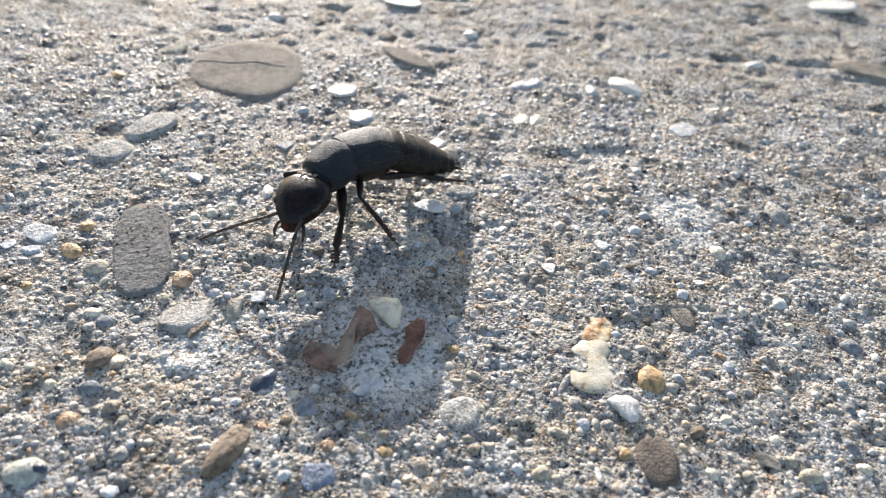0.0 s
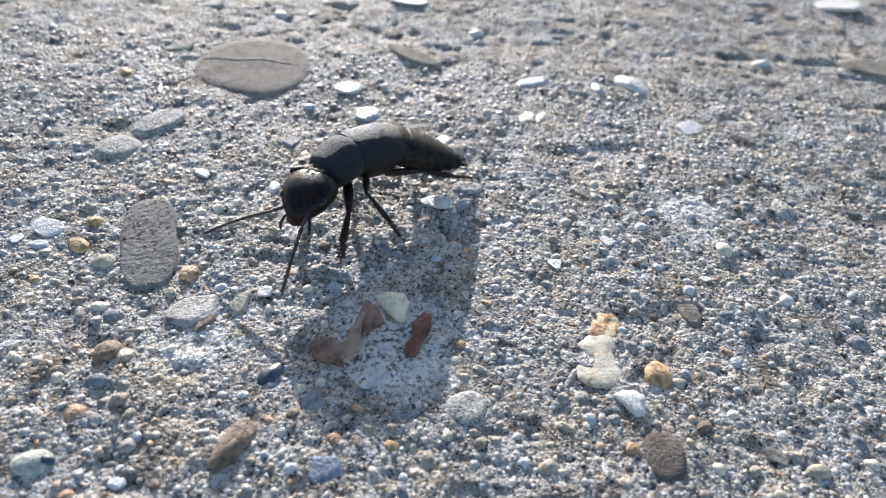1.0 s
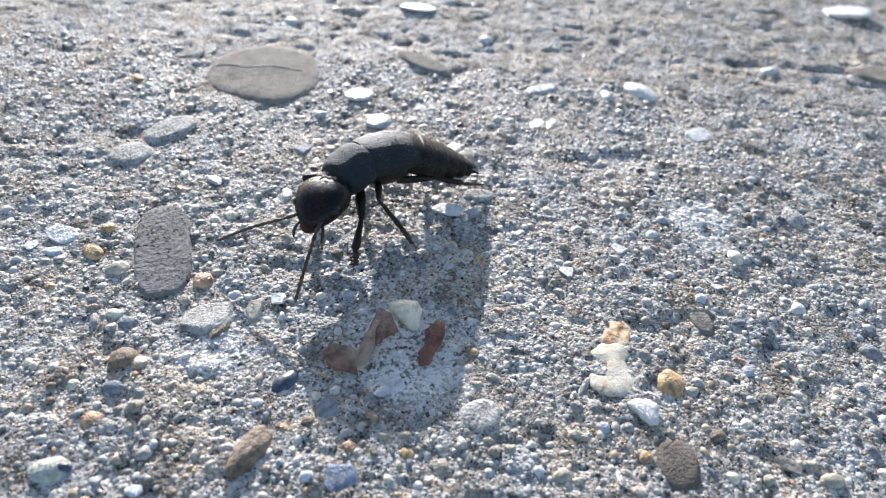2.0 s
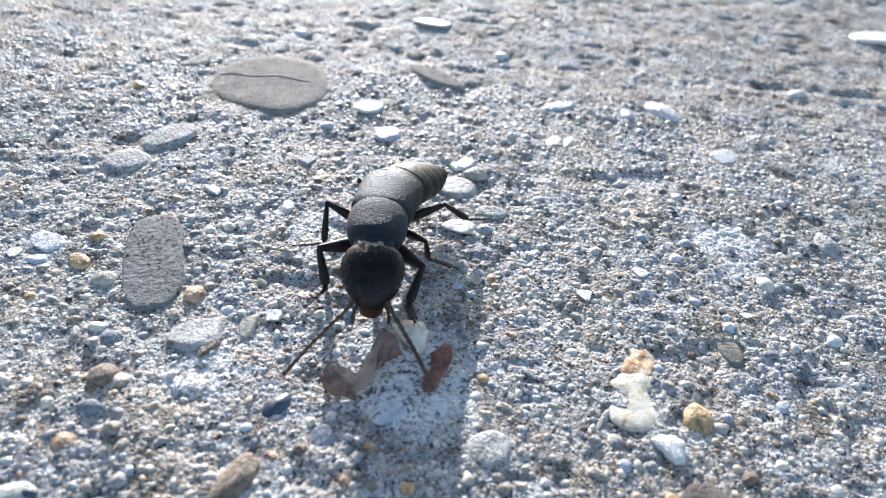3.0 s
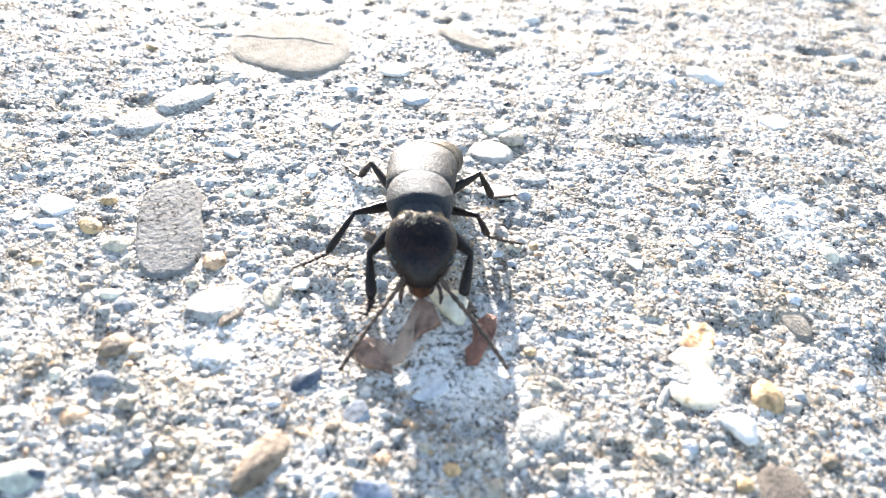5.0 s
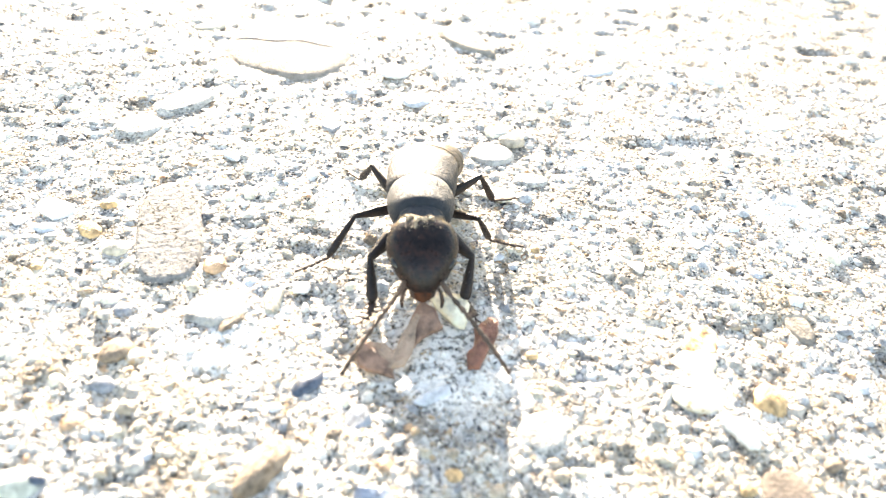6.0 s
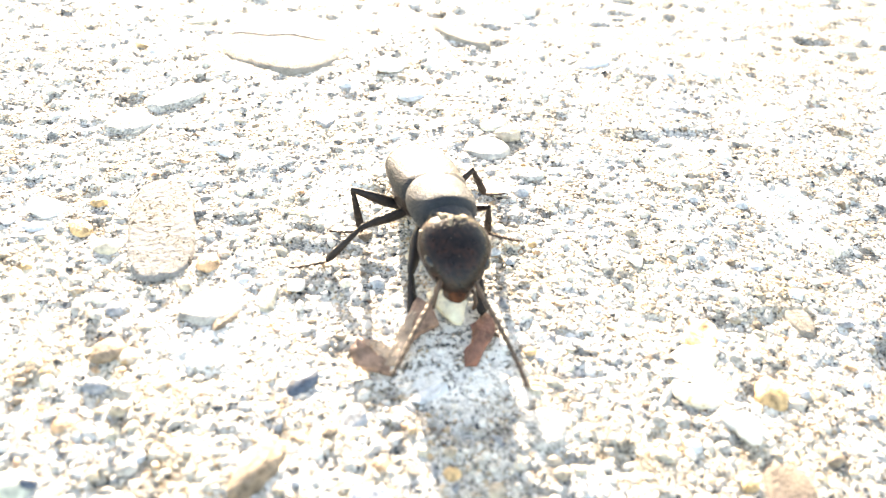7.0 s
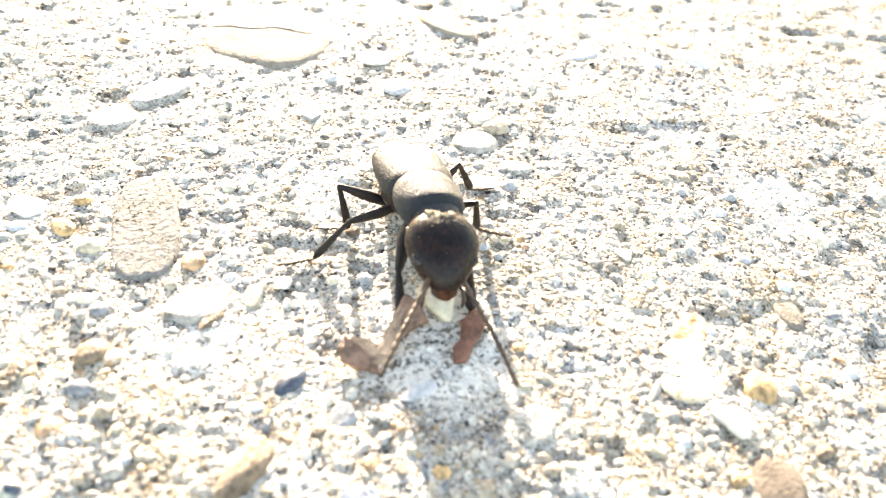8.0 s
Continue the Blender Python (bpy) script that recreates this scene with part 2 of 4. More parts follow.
WAX = material("cream_wax", [(0.08, (0.16, 0.11, 0.07)), (0.2, (0.45, 0.34, 0.21)), (0.38, (0.62, 0.55, 0.42)), (0.8, (0.70, 0.65, 0.55))], rough=0.5, scale=1500, thin=0.6, bump=0.4)
STAIN = material("orange_stain", [(0.3, (0.20, 0.08, 0.035)), (0.46, (0.48, 0.25, 0.11)), (0.62, (0.62, 0.48, 0.30)), (0.9, (0.68, 0.60, 0.45))], rough=0.6, scale=1100, bump=0.6)
HEAD = material("black_chitin", [(0.2, (0.004, 0.0024, 0.0022)), (0.5, (0.011, 0.0066, 0.0056)), (0.85, (0.034, 0.015, 0.010))], rough=0.3, scale=2500, bump=0.2, bump_scale=3600, spec=0.24)
PRONOTUM = material("dull_black_chitin", [(0.2, (0.002, 0.002, 0.0026)), (0.8, (0.010, 0.0095, 0.0098))], rough=0.7, scale=2500, bump=0.7, bump_scale=4200, spec=0.66, sheen=0.1)
ELYTRA = material("brown_black_elytra", [(0.2, (0.003, 0.003, 0.003)), (0.55, (0.007, 0.0066, 0.006)), (0.9, (0.018, 0.0165, 0.015))], rough=0.62, scale=4200, bump=0.7, bump_scale=4000, spec=0.55)
for dull in (PRONOTUM, ELYTRA):        # a faint steely gloss
    dull.node_tree.nodes["Principled BSDF"].inputs["Specular Tint"].default_value = (0.62, 0.78, 1.0, 1)
ABDOMEN = material("downy_abdomen", [(0.2, (0.003, 0.0026, 0.0024)), (0.55, (0.008, 0.0065, 0.005)), (0.9, (0.035, 0.023, 0.012))], rough=0.42, scale=4200, bump=0.4, bump_scale=5000, spec=0.24)
LEG = material("dark_leg_chitin", [(0.2, (0.006, 0.0043, 0.0036)), (0.8, (0.022, 0.0125, 0.009))], rough=0.42, scale=2500, bump=0.5, bump_scale=8000, spec=0.3)
TARSUS = material("brown_tarsus", [(0.2, (0.014, 0.007, 0.005)), (0.8, (0.065, 0.032, 0.02))], rough=0.5, scale=2500, bump=0.6)
JAW = material("red_brown_jaw", [(0.2, (0.02, 0.007, 0.004)), (0.8, (0.085, 0.03, 0.014))], rough=0.55, scale=1800, bump=0.6, spec=0.15)
FEELER = material("brown_feeler", [(0.2, (0.018, 0.011, 0.008)), (0.8, (0.10, 0.058, 0.038))], rough=0.5, scale=2000, bump=0.5)
EYE = material("eye", [(0.2, (0.004, 0.004, 0.005)), (0.8, (0.012, 0.012, 0.014))], rough=0.2, scale=2000, bump=0.2)
DIRT = material("pale_dirt", [(0.2, (0.19, 0.14, 0.095)), (0.8, (0.46, 0.37, 0.26))], rough=0.85, scale=3000, bump=1.0)
HAIR = material("golden_hair", [(0.2, (0.03, 0.025, 0.019)), (0.8, (0.14, 0.115, 0.082))], rough=0.4, scale=2000, bump=0)


# helpers
def mesh_of(name, verts, faces, mat, smooth=True):
    me = bpy.data.meshes.new(name)
    me.from_pydata([tuple(v) for v in verts], [], [tuple(f) for f in faces])
    me.materials.append(mat)
    me.polygons.foreach_set("use_smooth", [smooth] * len(me.polygons))
    me.update()
    return me


def part(name, me, parent, label="", m=None):
    ob = new(name, me)
    ob.parent = parent
    if m is not None:
        ob.matrix_basis = m
    return tagged(ob, label) if label else ob


def joined(pieces):
    """Several (verts, faces) as one."""
    vs, fs = [], []
    for v, f in pieces:
        k = len(vs)
        vs += [tuple(p) for p in v]
        fs += [tuple(i + k for i in q) for q in f]
    return vs, fs


def tube(sections, sides=20, power=2.0):
    """A closed body along x through sections (x, y, z, half width, half height), in mm; power over 2 squares it off."""
    vs, fs = [], []
    for x, y, z, w, h in sections:
        for i in range(sides):
            a = 2 * math.pi * i / sides
            c, s = math.cos(a), math.sin(a)
            vs.append((x * MM, (y + w * math.copysign(abs(c) ** (2 / power), c)) * MM, (z + h * math.copysign(abs(s) ** (2 / power), s)) * MM))
    for k in range(len(sections) - 1):
        for i in range(sides):
            j = (i + 1) % sides
            fs.append((k * sides + i, k * sides + j, (k + 1) * sides + j, (k + 1) * sides + i))
    for k, order in ((0, -1), (len(sections) - 1, 1)):
        x, y, z, w, h = sections[k]
        vs.append((x * MM, y * MM, z * MM))
        for i in range(sides):
            j = (i + 1) % sides
            fs.append((len(vs) - 1, k * sides + (i, j)[order < 0], k * sides + (j, i)[order < 0]))
    return vs, fs


def smooth_sections(rows, steps=5):
    """Catmull-Rom through rough sections."""
    rows = np.array(rows, float)
    ext = np.vstack([2 * rows[0] - rows[1], rows, 2 * rows[-1] - rows[-2]])
    out = []
    for k in range(1, len(ext) - 2):
        for u in np.linspace(0, 1, steps, endpoint=False):
            a, b, c, d = ext[k - 1:k + 3]
            out.append(0.5 * (2 * b + (c - a) * u + (2 * a - 5 * b + 4 * c - d) * u * u + (3 * b - a - 3 * c + d) * u ** 3))
    out.append(rows[-1])
    out = np.array(out)
    out[:, 3:] = np.maximum(out[:, 3:], 0.03)
    return out


def curved(points, radii, sides=8):
    """A tube along any path, in mm."""
    vs, fs = [], []
    pts = [Vector(p) for p in points]
    for k, p in enumerate(pts):
        d = (pts[min(k + 1, len(pts) - 1)] - pts[max(k - 1, 0)]).normalized()
        u = d.cross(Vector((0.2, 0.3, 1))).normalized()
        v = d.cross(u)
        for i in range(sides):
            a = 2 * math.pi * i / sides
            vs.append((p + (u * math.cos(a) + v * math.sin(a)) * radii[k]) * MM)
    for k in range(len(pts) - 1):
        for i in range(sides):
            j = (i + 1) % sides
            fs.append((k * sides + i, k * sides + j, (k + 1) * sides + j, (k + 1) * sides + i))
    fs.append(tuple(range(sides))[::-1])
    fs.append(tuple((len(pts) - 1) * sides + i for i in range(sides)))
    return vs, fs


def ball(sub):
    bm = bmesh.new()
    bmesh.ops.create_icosphere(bm, subdivisions=sub, radius=1)
    v = np.array([p.co[:] for p in bm.verts])
    f = np.array([[q.index for q in g.verts] for g in bm.faces])
    bm.free()
    return v, f


BALL1, BALL2, BALL3, BALL4 = ball(1), ball(2), ball(3), ball(4)


# ground: one sheet of worn concrete, fine near the beetle and coarse towards the horizon
def lattice(x, y, seed):
    """Value noise over arrays, from -1 to 1."""
    xi, yi = np.floor(x).astype(np.int64), np.floor(y).astype(np.int64)
    u, v = x - xi, y - yi
    u, v = u * u * (3 - 2 * u), v * v * (3 - 2 * v)

    def h(a, b):
        k = (a * 374761393 + b * 668265263 + seed * 974634541) & 0xFFFFFFFF
        k = ((k ^ (k >> 13)) * 1274126177) & 0xFFFFFFFF
        return ((k ^ (k >> 16)) & 0xFFFF) / 32767.5 - 1
    return (h(xi, yi) * (1 - u) + h(xi + 1, yi) * u) * (1 - v) + (h(xi, yi + 1) * (1 - u) + h(xi + 1, yi + 1) * u) * v


def relief(x, y):
    """Height of the concrete in mm at x, y in mm."""
    z = 0.24 * lattice(x / 17, y / 13, 1) + 0.09 * lattice(x / 5.3, y / 4.1, 2) + 0.08 * lattice(x / 2.1, y / 1.9, 3)
    z += 0.045 * lattice(x / 0.95, y / 0.9, 4) + 0.055 * lattice(x / 0.4, y / 0.4, 5)
    pits = np.clip(lattice(x / 2.9 + 40, y / 2.3, 6) - 0.42, 0, 1)
    z -= 0.7 * pits + 0.4 * np.clip(lattice(x / 1.2 + 7, y / 1.0, 8) - 0.3, 0, 1)
    groove = np.abs(y - (50.5 + 0.10 * (x - 35) + 1.2 * lattice(x / 9, x * 0, 7)))      # a shallow score across the slab
    z -= np.where(x > 30, np.exp(-(groove / 0.9) ** 2), 0) * 0.5 * np.clip(0.6 + lattice(x / 4, y / 9, 9), 0, 1)
    hollow = np.exp(-((x - 17) / 9) ** 2 - ((y - 19 - 0.1 * x) / 2.2) ** 2)               # a worn hollow behind
    z -= 0.5 * hollow * np.clip(0.7 + lattice(x / 3, y / 2, 10), 0, 1)
    return z - 0.2


def spread(a, b, c, d, reach):
    """Even steps of 0.22 mm from b to c, of 0.45 mm out to a and d, then ever wider ones."""
    core = list(np.arange(a, b, 0.45)) + list(np.arange(b, c, 0.22)) + list(np.arange(c, d, 0.45))
    step, lo, hi = 0.45, core[0], core[-1]
    left, right = [], []
    while hi < reach:
        step *= 1.35
        lo, hi = lo - step, hi + step
        left.append(lo)
        right.append(hi)
    return np.array(left[::-1] + core + right)


gx, gy = spread(-95, -42, 46, 100, 60000), spread(-42, -38, 14, 125, 60000)
GX, GY = np.meshgrid(gx, gy)
away = np.clip((np.maximum(np.abs(GX) - 95, np.abs(GY - 40) - 85)) / 60, 0, 1)
GZ = relief(np.clip(GX, -400, 400), np.clip(GY, -400, 400)) * (1 - away)
ground_mesh = bpy.data.meshes.new("ground")
nx, ny = len(gx), len(gy)
ground_mesh.vertices.add(nx * ny)
ground_mesh.vertices.foreach_set("co", (np.stack([GX, GY, GZ], -1) * MM).astype(np.float32).ravel())
quad = (np.arange(ny - 1)[:, None] * nx + np.arange(nx - 1)[None]).ravel()
quads = np.stack([quad, quad + 1, quad + nx + 1, quad + nx], -1)
ground_mesh.loops.add(quads.size)
ground_mesh.loops.foreach_set("vertex_index", quads.ravel().astype(np.int32))
ground_mesh.polygons.add(len(quads))
ground_mesh.polygons.foreach_set("loop_start", np.arange(0, quads.size, 4, dtype=np.int32))
ground_mesh.polygons.foreach_set("use_smooth", np.ones(len(quads), dtype=bool))
ground_mesh.update(calc_edges=True)
ground_mesh.materials.append(CEMENT)
ground = tagged(new("ground", ground_mesh), "worn grey concrete slab with exposed sand and pebbles", "concrete", kind="structure")

# stones set in the concrete
STONES = []
stone_dice = random.Random(5)
GROUND_NAMES = {"shell": "shell_chip", "round": "pebble", "flat": "flat_pebble", "chip": "stone_chip", "rough": "rough_pebble"}


def stone_mesh(length, width, form, mat, seed):
    v, f = (BALL4 if length > 6 else BALL3)
    v = v.copy()
    rng = np.random.RandomState(seed)
    if form == "chip":
        turns = np.arange(6) * 1.047 + rng.uniform(-0.4, 0.4, 6)
        planes = [(np.cos(a), np.sin(a), rng.uniform(-0.1, 0.5)) for a in turns] + [(rng.uniform(-0.25, 0.25), rng.uniform(-0.25, 0.25), 1.0), (rng.uniform(-0.4, 0.4), -0.6, 0.9)]
        cuts = list(rng.uniform(0.58, 0.88, 6)) + [0.42, 0.6]
        for p, cut in zip(planes, cuts):
            p = np.array(p) / np.linalg.norm(p)
            d = v @ p
            v -= np.outer(np.clip(d - cut, 0, None), p)
    off = rng.uniform(0, 60, 3)
    if form == "shell":
        for a in rng.uniform(0, 6.283, 3):
            p = np.array((np.cos(a), np.sin(a), 0.0))
            v -= np.outer(np.clip(v @ p - rng.uniform(0.6, 0.9), 0, None), p)
        v[:, 2] = np.clip(v[:, 2], -0.5, 0.5 + 0.08 * v[:, 0])
    bumpy = {"shell": 0.1, "round": 0.16, "flat": 0.12, "chip": 0.08, "rough": 0.24}[form]
    fine = {"shell": 0.03, "round": 0.07, "flat": 0.03, "chip": 0.05, "rough": 0.10}[form]
    out = []
    for p in v:
        q = Vector(p)
        k = 1 + bumpy * noise.noise(q * 1.1 + Vector(off)) + fine * noise.noise(q * 4.5 + Vector(off))
        out.append(q * k)
    v = np.array(out)
    thick = {"shell": 0.26, "round": 0.78, "flat": 0.34, "chip": 0.4, "rough": 0.7}[form] * width
    if mat.name == "pitted_stone":
        v[:, :2] = np.sign(v[:, :2]) * np.abs(v[:, :2]) ** 0.62
    if form == "flat":
        v[:, 2] = np.sign(v[:, 2]) * np.minimum(np.abs(v[:, 2]), 0.55 + 0.12 * (1 - np.abs(v[:, 0])))
        thick = min(thick, 3.2) * 1.5
    v *= np.array([length, width, thick]) / 2 * MM
    me = mesh_of(GROUND_NAMES[form], v, f, mat)
    if form in ("chip", "shell"):
        me.set_sharp_from_angle(angle=radians(24))
    return me, thick


def stone(x, y, length, width, turn, form, colour):
    """A stone of that size in mm, bedded in the concrete."""
    mat, words = TONES[colour]
    if y > 22 and form != "flat":
        width = min(width, length * 0.85)
    if form == "chip":
        length, width = length * 1.22, width * 1.22
    seed = stone_dice.randrange(1 << 30)
    length, width = length * 0.94, width * 0.94
    me, thick = stone_mesh(length, width, form, mat, seed)
    z = float(relief(np.array([x]), np.array([y]))[0]) * (0.95 if form == "flat" and length < 7 else 0.4)
    rise = {"shell": 0.08, "round": -0.32, "flat": -0.32, "chip": -0.12, "rough": -0.22}[form] * thick
    if form == "flat":
        rise = 0.22 - 0.30 * thick
    tilt = 0 if form == "flat" else stone_dice.uniform(-8, 8)
    loose = form in ("round", "chip", "shell")
    ob = part(GROUND_NAMES[form], me, None if loose else ground, words + " " + {"shell": "shell chip", "round": "pebble", "flat": "stone", "chip": "stone chip", "rough": "pebble"}[form] + " bedded in grey concrete",
              pose(x * MM, y * MM, (z + rise) * MM, tilt, stone_dice.uniform(-8, 8) if form != "flat" else 0, turn))
    if loose:
        tagged(ob, category={"round": "pebble", "chip": "stone chip", "shell": "shell"}[form], group={"round": "pebbles in the slab", "chip": "chips in the slab", "shell": "shell chips in the slab"}[form])
    STONES.append((x, y, length / 2, width / 2, radians(turn)))
    return ob


big_stone = stone(-31.0, 34.6, 19.0, 20.0, 10, FLAT, TAUPE)
stone(-7.9, 42.4, 11.6, 4.2, -34, FLAT, TAUPE)
stone(-16.2, 31.2, 4.7, 3.3, 30, SHELL, WHITE)
stone(-12.7, 25.3, 3.8, 3.8, 65, CHIP, PALE)
stone(-20.7, 25.6, 2.1, 2.0, 26, ROUND, PALE)
stone(-47.8, 30.2, 2.9, 2.7, -52, ROUND, OCHRE)
stone(-41.6, 26.8, 4.3, 0.7, -71, SHELL, WHITE)
stone(-42.0, 12.6, 6.2, 5.6, 30, FLAT, CRUST)
stone(-39.0, 18.6, 8.6, 5.0, 52, FLAT, CRUST)
stone(-21.3, 7.4, 3.3, 1.7, -82, ROUND, WHITE)
stone(-21.2, 16.7, 3.0, 2.4, -81, CHIP, SLATE)
stone(-30.4, 8.8, 2.6, 1.3, -38, CHIP, PALE)
stone(-34.2, 9.4, 1.7, 1.1, -81, ROUND, CREAM)
stone(-28.2, 1.7, 1.1, 1.1, 8, ROUND, CREAM)
stone(-26.6, 2.7, 1.5, 1.4, -74, ROUND, CREAM)
stone(-43.3, -3.4, 3.7, 2.9, 1, SHELL, WHITE)
stone(-45.7, -5.4, 1.9, 1.5, -75, CHIP, PALE)
stone(-43.1, -5.8, 2.3, 1.6, 12, CHIP, PALE)
stone(-39.0, -5.5, 3.1, 1.9, -37, ROUGH, OCHRE)
stone(-39.1, -1.4, 1.8, 1.6, 63, ROUGH, OCHRE)
stone(-35.7, -7.5, 2.6, 2.3, 15, ROUGH, BUFF)
stone(-32.2, -3.8, 16.6, 6.6, -70, FLAT, PITTED)
stone(-26.5, -7.9, 2.5, 2.4, -33, ROUGH, RUST)
stone(-41.2, -11.0, 1.4, 1.2, 31, ROUND, OCHRE)
stone(-33.5, -13.6, 2.1, 1.4, 16, ROUND, CREAM)
stone(-35.0, -14.9, 2.2, 1.0, -70, ROUND, GREY)
stone(-32.1, -14.6, 1.8, 1.8, 58, ROUND, SLATE)
stone(-25.0, -12.8, 6.5, 4.5, 28, CHIP, GREY)
stone(-22.9, -14.4, 2.6, 1.2, 63, CHIP, BROWN)
stone(-20.2, -11.8, 3.5, 1.7, 90, CHIP, BUFF)
stone(-18.4, -9.6, 2.0, 1.7, -39, CHIP, GLASS)
stone(-27.4, -11.0, 1.8, 1.2, -63, ROUND, BUFF)
stone(-14.1, -8.7, 1.2, 1.1, 75, ROUND, CREAM)
stone(-15.3, -19.9, 3.6, 1.9, 55, ROUND, NAVY)
stone(-5.3, -19.6, 3.5, 1.4, 34, CHIP, PALE)
stone(-10.8, -22.7, 2.8, 2.2, 25, CHIP, SLATE)
stone(-7.0, -22.7, 0.9, 0.8, 6, ROUND, RUST)
stone(-30.6, -25.8, 2.4, 2.2, 27, ROUND, RUST)
stone(-30.1, -22.3, 2.3, 1.6, 7, ROUND, SLATE)
stone(-30.5, -19.1, 3.2, 2.7, 63, ROUGH, BROWN)
stone(-27.1, -26.1, 1.5, 1.2, -73, ROUND, BUFF)
stone(-26.0, -25.4, 1.3, 1.1, -78, ROUND, BUFF)
stone(-16.4, -27.2, 6.6, 2.9, 72, ROUGH, BROWN)
stone(-25.1, -28.5, 1.7, 1.6, 23, ROUND, GREY)
stone(-3.5, -26.3, 1.7, 1.4, 59, ROUND, OCHRE)
stone(-0.3, -27.1, 1.7, 1.4, -62, ROUND, TAN)
stone(-8.5, -29.0, 3.0, 3.0, 52, CHIP, BLUE)
stone(-8.3, -26.2, 1.4, 1.4, 29, ROUGH, RUST)
stone(-28.1, -33.4, 1.6, 1.3, 35, ROUND, RUST)
stone(-24.6, -31.8, 1.4, 1.2, 32, CHIP, GLASS)
stone(-2.1, -29.0, 0.9, 0.9, 32, ROUND, WHITE)
stone(-34.9, -24.2, 0.9, 0.7, -44, ROUND, BROWN)
stone(-38.7, -20.5, 1.1, 0.9, -71, ROUND, CREAM)
stone(-39.3, -19.2, 2.0, 0.7, 23, SHELL, WHITE)
stone(3.5, -24.1, 1.8, 1.3, 6, ROUND, TAN)
stone(9.9, 37.4, 5.2, 2.7, 29, CHIP, PALE)
stone(25.2, 39.6, 7.8, 4.6, -52, ROUND, WHITE)
stone(19.9, 37.5, 4.2, 2.6, -80, ROUND, PALE)
stone(9.0, 27.7, 3.2, 2.1, 42, CHIP, CREAM)
stone(11.2, 28.2, 3.4, 1.3, 68, CHIP, CREAM)
stone(32.2, 28.7, 4.8, 3.2, 32, CHIP, WHITE)
stone(1.4, 52.7, 3.1, 2.7, 65, ROUND, WHITE)
stone(31.2, 20.4, 2.6, 1.6, 20, ROUND, CREAM)
stone(47.6, 50.5, 3.8, 2.3, 22, ROUND, WHITE)
stone(67.0, 51.5, 14.0, 7.0, -20, FLAT, TAUPE)
stone(68.7, 76.1, 9.6, 6.9, 2, SHELL, WHITE)
stone(-10.3, 61.8, 7.3, 3.7, 7, SHELL, WHITE)
stone(17.8, 2.7, 2.1, 1.9, -36, SHELL, WHITE)
stone(31.4, 3.5, 2.6, 2.2, 88, ROUND, CREAM)
stone(40.2, 11.6, 4.6, 3.1, -82, ROUGH, CRUST)
stone(36.4, -4.0, 2.2, 2.0, 22, ROUND, WHITE)
stone(25.4, -6.9, 5.0, 2.5, 104, FLAT, TAUPE)
stone(19.2, -2.1, 1.3, 1.0, -72, ROUND, OCHRE)
stone(23.1, -0.7, 1.5, 1.5, 32, ROUND, PALE)
stone(28.1, -2.1, 1.6, 1.0, -8, SHELL, WHITE)
stone(11.7, -1.9, 2.2, 1.9, 84, SHELL, WHITE)
stone(20.9, -16.0, 3.5, 2.9, 95, ROUGH, OCHRE)
stone(20.1, -24.7, 5.9, 4.4, 97, FLAT, UMBER)
stone(28.9, -13.4, 1.4, 1.1, -73, ROUND, PALE)
stone(13.3, -19.4, 1.7, 1.7, 85, ROUND, GREY)
stone(2.8, -21.8, 4.6, 4.0, 46, FLAT, CRUST)
stone(1.9, -14.3, 1.3, 1.1, 13, ROUND, OCHRE)
stone(-0.1, -14.0, 1.2, 1.0, -61, ROUND, WHITE)
stone(17.4, -24.3, 1.5, 1.3, 39, ROUND, OCHRE)
stone(10.0, -26.9, 1.9, 1.6, 26, ROUGH, BUFF)
stone(14.7, -26.5, 1.9, 0.6, -81, SHELL, WHITE)
stone(30.0, -23.7, 2.7, 1.3, -33, CHIP, TAN)
stone(33.4, -24.8, 2.5, 1.6, 16, ROUND, BUFF)
stone(24.1, -21.4, 1.8, 1.1, 22, ROUND, BROWN)
stone(42.4, -9.2, 2.6, 2.2, -10, ROUND, SLATE)
stone(29.5, -7.0, 2.1, 1.3, 14, ROUND, SLATE)
stone(16.1, -21.4, 1.5, 1.2, 29, ROUND, GREY)
stone(13.9, -21.6, 1.4, 1.3, -56, ROUND, PALE)
stone(12.4, -17.4, 3.0, 0.8, 66, ROUND, GREY)
stone(27.9, -25.3, 1.3, 1.1, 30, ROUND, BUFF)
stone(-1.9, 7.0, 4.2, 2.4, 7, SHELL, WHITE)
stone(-7.6, 5.3, 1.8, 1.2, -82, ROUND, WHITE)
stone(-1.3, 0.6, 2.7, 2.0, 87, ROUND, GREY)
stone(-1.3, -2.6, 1.2, 0.9, 44, CHIP, PALE)
stone(2.1, -0.7, 1.3, 1.0, -82, ROUND, OCHRE)
stone(2.5, -1.8, 1.0, 0.8, -63, ROUND, RUST)
stone(-30.9, 52.7, 3.2, 3.1, -12, ROUND, WHITE)
stone(-43.0, 39.0, 4.6, 2.5, 34, CHIP, BUFF)
stone(1.6, 10.7, 4.2, 2.6, 12, FLAT, CRUST)
stone(-2.8, 14.8, 5.6, 5.0, 7, FLAT, GREY)
stone(-2.2, 20.0, 3.0, 2.3, 68, SHELL, WHITE)
stone(-24.6, -27.6, 1.1, 0.8, -65, ROUND, PALE)
stone(27.1, -19.7, 1.5, 1.1, 18, ROUND, CREAM)
stone(-12.1, -28.9, 1.1, 1.0, -69, ROUND, GREY)
stone(-35.6, -22.8, 1.2, 0.9, 23, ROUND, BROWN)
stone(-0.7, 18.1, 3.4, 3.0, 20, ROUGH, TAN)
